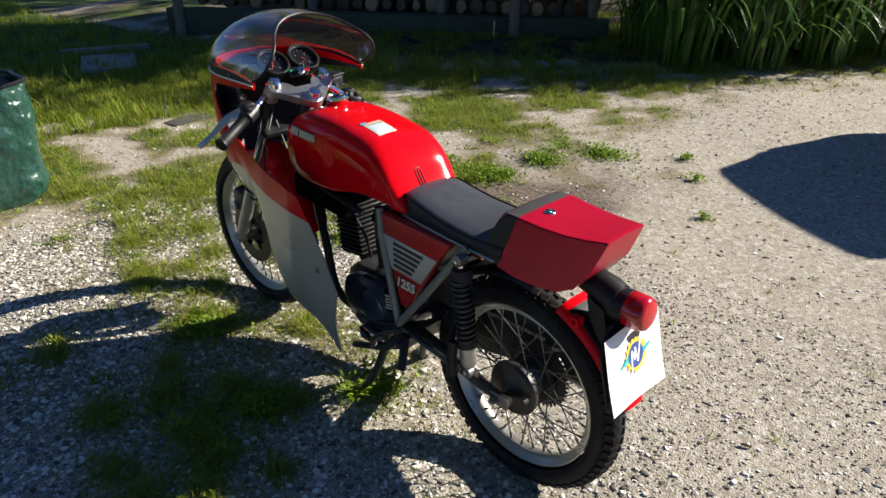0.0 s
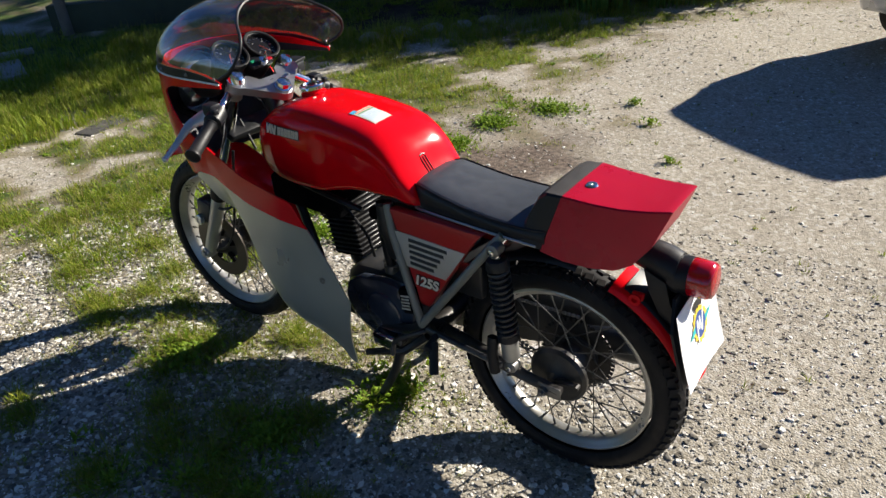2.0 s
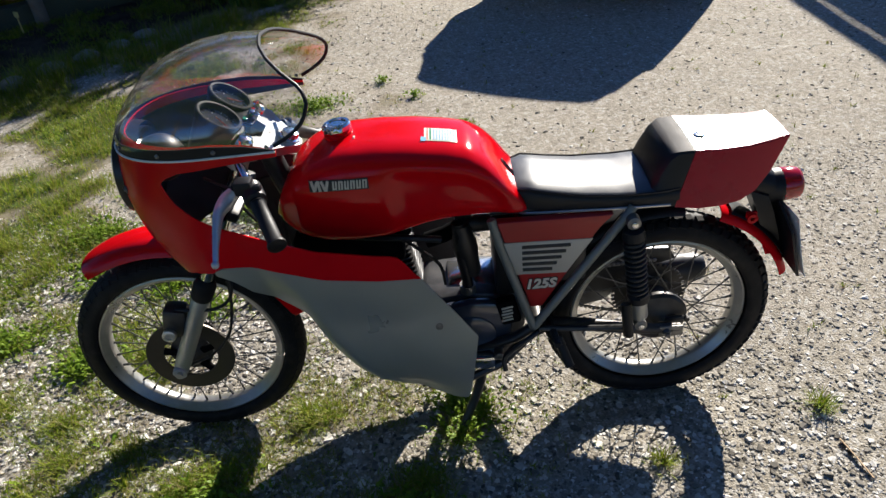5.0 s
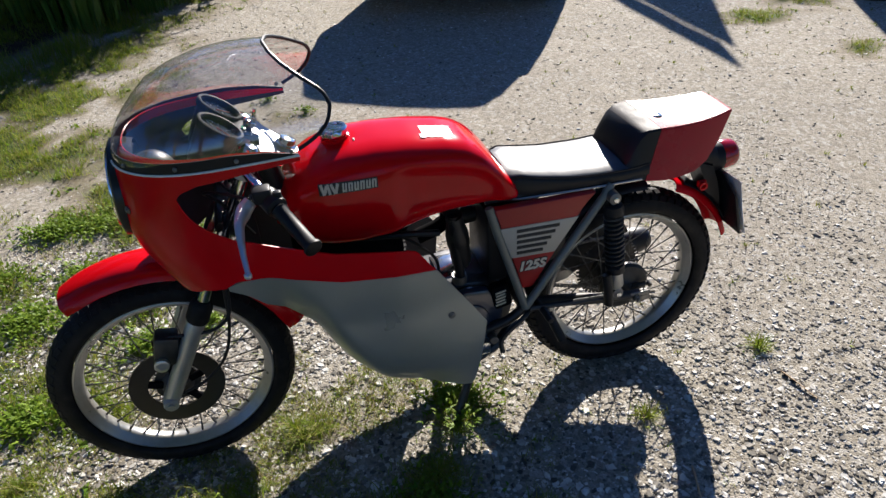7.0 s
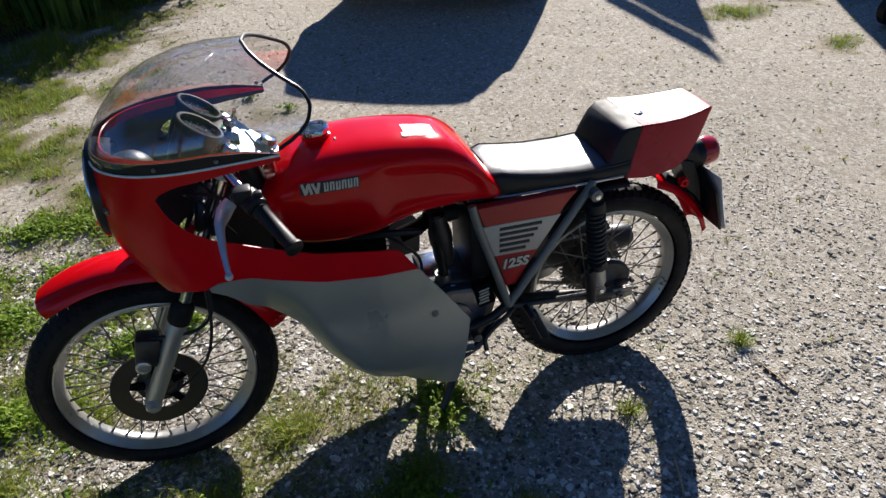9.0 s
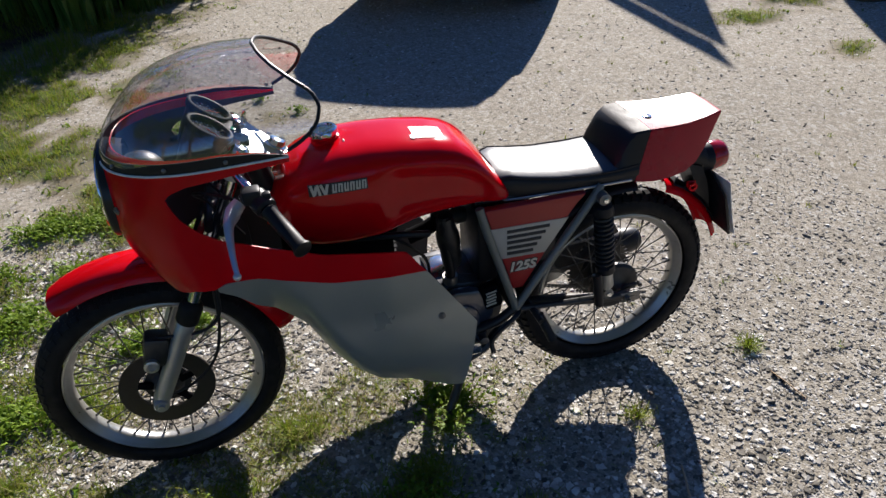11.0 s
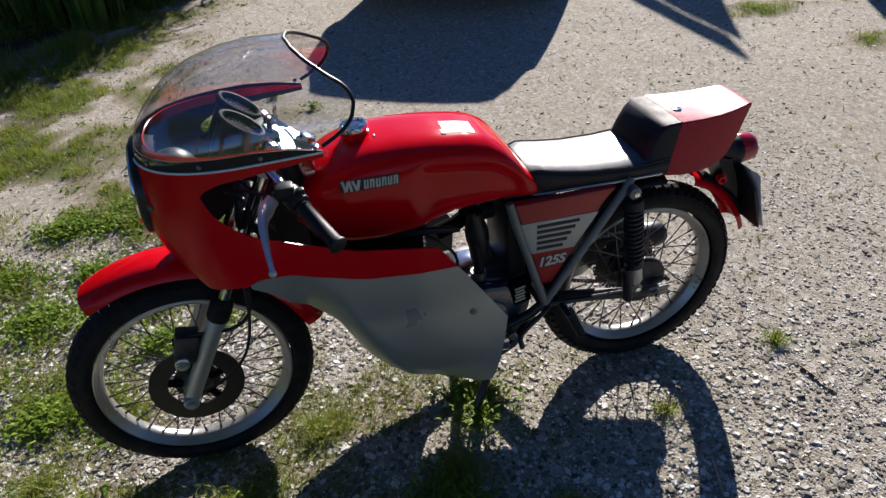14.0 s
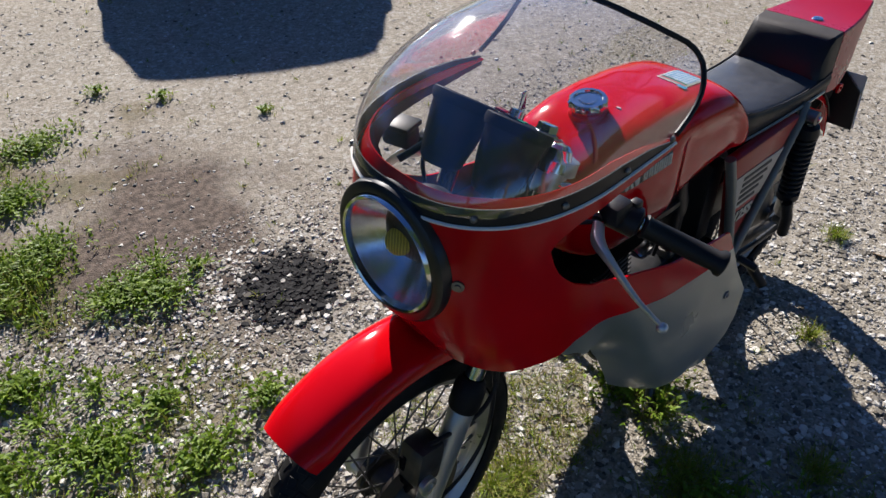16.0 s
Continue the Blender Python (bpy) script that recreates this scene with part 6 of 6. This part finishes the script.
def shrub(name, x, y, h, r, n, seed, label):
    """Several thin stems with a loose head of small leaves."""
    q = random.Random(seed)
    th = empty(name, (x, y, 0))
    tagged(th, label, "shrub", "border shrubs")
    for k in range(6):
        a = q.uniform(0, 6.283)
        b = Vector((.12 * math.cos(a), .12 * math.sin(a), 0))
        tpt = Vector((r * .7 * math.cos(a), r * .7 * math.sin(a), h * q.uniform(.6, .95)))
        part("stem", tube([b, b.lerp(tpt, .5) + Vector((q.gauss(0, .05), q.gauss(0, .05), .1)), tpt], [.018, .013, .006], 7, n=8), BARK, th)
    rows = []
    for _ in range(n):
        u = Vector((q.gauss(0, 1), q.gauss(0, 1), q.gauss(0, 1))).normalized() * q.random() ** .4
        c = Vector((r * u.x, r * u.y, h * .62 + h * .42 * u.z))
        c += Vector((.12 * noise.noise(c * 2.2), .12 * noise.noise(c * 2.2 + Vector((5, 0, 0))), 0))
        if noise.noise(c * 2.6 + Vector((seed, 0, 0))) < -.18:
            continue
        rows.append((c.x, c.y, c.z, q.uniform(.05, .10), q.uniform(.025, .045), q.uniform(0, 6.283), q.uniform(.4, 1.4)))
    fo = blades("foliage", rows, CROWN, "", "", 2, "stuff")
    fo.parent = th
    return th


# the first three shrubs are added to lengthen the shade on the border grass
for k, (x, y, h, r, n) in enumerate(((1.5, -6.4, 2.2, .75, 2400), (2.15, -5.95, 2.2, .70, 2400), (.95, -7.1, 2.0, .7, 2000), (2.9, -5.5, 2.1, .75, 2600), (3.5, -5.0, 2.0, .6, 2000), (2.7, -6.5, 1.9, .7, 2000))):
    shrub("shrub", x, y, h, r, n, 80 + k, "dark leafy shrub with thin bare stems at the shed, placed for shade")


# ================= added trees that close off the sky round the yard ===
def tree(x, y, h, seed):
    q = random.Random(seed)
    th = empty("tree", (x, y, 0))
    tagged(th, "added leafy green tree that blocks sky and casts shade", "tree", "trees round the yard")
    tops = []
    bm = tube([(0, 0, -.1), (.05, .03, h * .3), (-.04, .06, h * .6), (.02, 0, h * .9)], [.17, .13, .09, .03], 10, n=12)
    for k in range(9):
        a = k * 2.4
        z0 = h * q.uniform(.28, .75)
        e = Vector((math.cos(a), math.sin(a), .55)) * h * q.uniform(.22, .34) + Vector((0, 0, z0))
        tube([(0, 0, z0), e * .5 + Vector((0, 0, z0 * .5 + .1)), e], [.06, .04, .015], 7, n=8, bm=bm)
        tops.append(e)
    tops.append(Vector((0, 0, h * .92)))
    part("trunk", bm, BARK, th)
    rows = []
    for e in tops:
        for _ in range(420):
            u = Vector((q.gauss(0, 1), q.gauss(0, 1), q.gauss(0, .8))).normalized() * q.random() ** .45
            c = e + u * h * .17
            rows.append((c.x, c.y, c.z, q.uniform(.13, .22), q.uniform(.08, .12), q.uniform(0, 6.283), q.uniform(.3, 1.4)))
    fo = blades("crown", rows, CROWN, "", "", 2, "stuff")
    fo.parent = th
    return th


t0 = tree(-2.5, 5.0, 8.5, 1)
# invented copies: they darken reflections and shade the far lawn
for x, y, a, sc in ((1.0, 6.2, 70, 1.05), (4.6, 5.6, 140, .95), (7.6, 3.2, 200, 1.0), (-5.8, 4.6, 260, 1.0), (-8.6, 1.4, 30, .9), (2.9, 8.4, 15, 1.25), (-1.0, 8.8, 95, 1.25), (7.5, -6.0, 120, .95), (3.9, -9.6, 160, 1.0), (7.6, -9.4, 250, 1.0), (2.0, -8.9, 75, .42), (6.3, -7.4, 40, .8), (8.9, -6.2, 300, .8), (3.4, -8.6, 10, .42)):
    copy_thing(t0, pose(x, y, 0, 0, 0, a) @ Matrix.Diagonal((sc, sc, sc, 1)))

# unseen sheets added to cast the shadows on the far drive
for pts, nm in (([(-4.30, -6.66), (-4.37, -9.9), (-4.52, -9.9), (-4.45, -7.1)], "narrow"), ([(-4.50, -7.02), (-4.58, -9.9), (-6.2, -9.9), (-5.7, -9.4)], "roof")):
    bm = loft([[Vector((x, y, z)) for x, y in pts] for z in (2.58, 2.62)])
    tagged(part("shade_sheet_" + nm, bm, ROOF), "dark sheet roof of an outbuilding beside the drive", "roof", kind="structure")
# another unseen sheet shading the drive's side, then posts added under them
bm = loft([[Vector((x, y, z)) for x, y in ((-4.75, -5.6), (-6.6, -8.4), (-10, -8.4), (-10, -4.2))] for z in (2.55, 2.60)])
tagged(part("shade_sheet_wide", bm, ROOF), "added dark sheet out of view that shades the side of the drive", "roof", kind="structure")
for x, y in ((-5.0, -5.75), (-6.5, -8.0), (-4.45, -9.7)):
    tagged(part("sheet_post", tube([(x, y, -.1), (x, y, 2.57)], .05, 8), OLD_WOOD), "added weathered timber post under the shade sheets", "post", "roof posts")
# mower at the edge of the drive
mow = empty("lawn_mower", (-3.55, -1.95, 0))
tagged(mow, "green garden mower with yellow wheels parked in the shade", "mower")
part("deck", box((0, 0, .20), (.55, .45, .16), .05), GREEN_PAINT, mow)
part("hood", box((-.02, 0, .34), (.28, .26, .14), .04), GREEN_PAINT, mow)
for dx in (-.24, .24):
    for dy in (-.25, .25):
        part("wheel", revolve([(-.03, .02), (-.03, .10), (.03, .10), (.03, .02)], (dx, dy, .10), (0, 1, 0), 20), RUBBER, mow)
        part("hub_cap", revolve([(-.034, .0), (-.034, .06), (.034, .06), (.034, 0)], (dx, dy, .10), (0, 1, 0), 16), YELLOW_PLASTIC, mow)
stump = part("chopping_block", revolve([(0, .17), (.25, .155), (.30, .15), (.31, .0)], (-3.72, -2.95, -.02), (.05, 0, 1), 18), BARK)
tagged(stump, "weathered chopping block at the edge of the drive", "stump")

# ================= garden bag =================
bag = empty("garden_bag", (3.15, .62, 0))
tagged(bag, "crumpled dark green woven garden waste bag standing on gravel", "bag")
rings = []
for k in range(70):
    t = k / 69
    z = .60 * t
    ring = []
    for j in range(190):
        a = 2 * math.pi * j / 190
        c, s_ = math.cos(a), math.sin(a)
        px = (.27 + .02 * t) * math.copysign(abs(c) ** .5, c)
        py = (.315 + .02 * t) * math.copysign(abs(s_) ** .5, s_)
        v = Vector((px, py, z))
        f = 1 - .10 * (1 - min(1, t * 6)) ** 2 + .05 * noise.noise(v * 6) + .045 * abs(noise.noise(v * 13)) + .03 * abs(noise.noise(v * 27))
        ring.append(Vector((px * f, py * f, z + .02 * math.sin(a * 2) * t)))
    rings.append(ring)
bm = loft(rings, caps=False)
sk = part("skin", bm, TARP, bag, angle=60)
solidify(sk, .004, -1)
part("bottom", loft([[Vector((p.x * .97, p.y * .97, z)) for p in rings[0]] for z in (.0, .012)]), TARP, bag)
part("rim_band", tube(rings[-1] + [rings[-1][0]], .009, 6), BLACK_PLASTIC, bag)
part("filling", loft([[Vector((p.x * .93, p.y * .93, z)) for p in rings[-8]] for z in (.45, .56)]), BARK, bag, "dry garden clippings")
tool = tagged(part("hand_tool", tube([(3.06, .55, .45), (3.03, .49, .67), (3.02, .46, .745)], [.016, .014, .012], 8), YELLOW_PLASTIC), "yellow handled garden tool sticking out of the bag", "garden tool")
tw = []
for k in range(16):
    tw.append((3.1 + R.gauss(0, .1), .62 + R.gauss(0, .12), .5, R.uniform(.18, .34), .006, R.uniform(0, 6.283), R.uniform(.2, .8)))
blades("clippings", tw, DRY, "dry stalks sticking out of the garden bag", "stalks")

# ================= charred patch =================
CHAR = island_mat("charcoal", (.006, .006, .007), (.035, .034, .034), .92)
CHAR.node_tree.nodes["Principled BSDF"].inputs["Specular IOR Level"].default_value = .2
stones("charcoal", 17000, .70, 1.30, -1.25, -.55, .003, .015, lambda x, y: math.exp(-(((x - .985) / .13) ** 2 + ((y + .90) / .14) ** 2) ** 1.6), CHAR, "black charcoal bits from a small fire on the gravel")
for x, y, a, L in ((.02, .55, 70, .11), (-.46, .335, 100, .13), (-.433, -.53, 20, .03)):
    bm = tube([(x - L / 2 * math.cos(radians(a)), y - L / 2 * math.sin(radians(a)), .006), (x, y, .009), (x + L / 2 * math.cos(radians(a)), y + L / 2 * math.sin(radians(a)), .006)], .005, 6, flat=.4)
    tagged(part("wood_splinter", bm, WOOD_END), "pale wood splinter lying on the gravel", "splinter", "splinters")

# ================= parked car =================
car = empty("parked_car", (0, 0, 0))
tagged(car, "silver hatchback car parked on the drive, seen from behind", "car")
CAR_M = Matrix.Translation((-.70, -4.20, 0)) @ Matrix.Rotation(math.atan2(-.86, -.5), 4, "Z")
car.matrix_world = CAR_M


def car_ring(x, zb, zt, wb, wt, top_round=.06, n=9):
    pts = []
    for k in range(n):
        t = k / (n - 1)
        z = zb + (zt - zb) * t
        w = wb + (wt - wb) * t + .045 * math.sin(math.pi * t)
        pts.append((w, z))
    pts.append((wt * .86, zt + top_round * .6))
    pts.append((wt * .5, zt + top_round))
    full = pts + [(-w, z) for w, z in pts[::-1]]
    return [Vector((x, w, z)) for w, z in full]


bm = loft([car_ring(-.33, .42, .60, .52, .50, .02), car_ring(-.30, .30, .66, .64, .60, .02), car_ring(-.21, .27, .70, .72, .68, .03), car_ring(.12, .26, .84, .80, .74, .03), car_ring(.30, .26, .92, .82, .77, .03), car_ring(.9, .24, .94, .84, .78, .03), car_ring(2.2, .24, .93, .84, .78, .03),
           car_ring(2.9, .24, .92, .84, .77, .03), car_ring(3.4, .26, .84, .82, .72, .04), car_ring(3.75, .28, .74, .76, .62, .04), car_ring(3.85, .40, .62, .66, .55, .02)])
body = part("body", bm, CAR_SILVER, car, angle=50)
bm = loft([car_ring(.10, .84, .87, .70, .68, .01), car_ring(.30, .86, 1.06, .71, .62, .02), car_ring(.52, .88, 1.27, .72, .57, .03), car_ring(.74, .88, 1.36, .73, .56, .04), car_ring(1.5, .88, 1.42, .73, .57, .04), car_ring(2.0, .88, 1.36, .73, .56, .04), car_ring(2.75, .88, .95, .72, .66, .01)])
part("cabin", bm, CAR_SILVER, car, angle=50)
rw_ = part("rear_window", loft([[Vector((x, y, z)) for x, y, z in ((.145, -w0, .92), (.145, w0, .92), (.46, w1, 1.22), (.46, -w1, 1.22))] for w0, w1 in ((.55, .47), (.54, .46))]), CAR_GLASS, car)
rw_.location = (-.035, 0, .012)
for side in (1, -1):
    w_ = part("side_window", loft([[Vector((x, side * y, z)) for x, y, z in ((.62, .73, .96), (2.25, .73, .96), (1.95, .60, 1.32), (.75, .60, 1.32))], [Vector((x, side * y, z)) for x, y, z in ((.62, .77, .96), (2.25, .77, .96), (1.95, .625, 1.32), (.75, .625, 1.32))]]), CAR_GLASS, car)
    part("tail_light", box((-.235, side * .585, .62), (.10, .14, .16), .03), LENS_RED, car)
    part("reflector", box((-.33, side * .52, .475), (.05, .14, .05), .012), LENS_RED, car)
    for x in (.30, 2.95):
        wh = part("tyre", revolve([(-.08, .17), (-.085, .26), (-.06, .295), (.06, .295), (.085, .26), (.08, .17)], (x, side * .74, .295), (0, 1, 0), 32), RUBBER, car)
        part("rim", revolve([(-.06, .0), (-.062, .15), (-.04, .18), (.04, .18), (.062, .15), (.06, 0)], (x, side * .74, .295), (0, 1, 0), 28), ALU, wh)
part("rear_bumper", loft([car_ring(-.38, .32, .50, .50, .50, .01), car_ring(-.35, .29, .54, .64, .64, .01), car_ring(-.25, .27, .55, .74, .74, .01), car_ring(-.02, .26, .55, .82, .81, .01)]), CAR_SILVER, car, "silver plastic rear bumper", angle=50)
part("underbody", box((1.9, 0, .24), (3.4, 1.4, .08), .02), INNER_BLACK, car)
part("plate_panel", box((-.375, 0, .60), (.03, .50, .11), .008), PAPER, car)
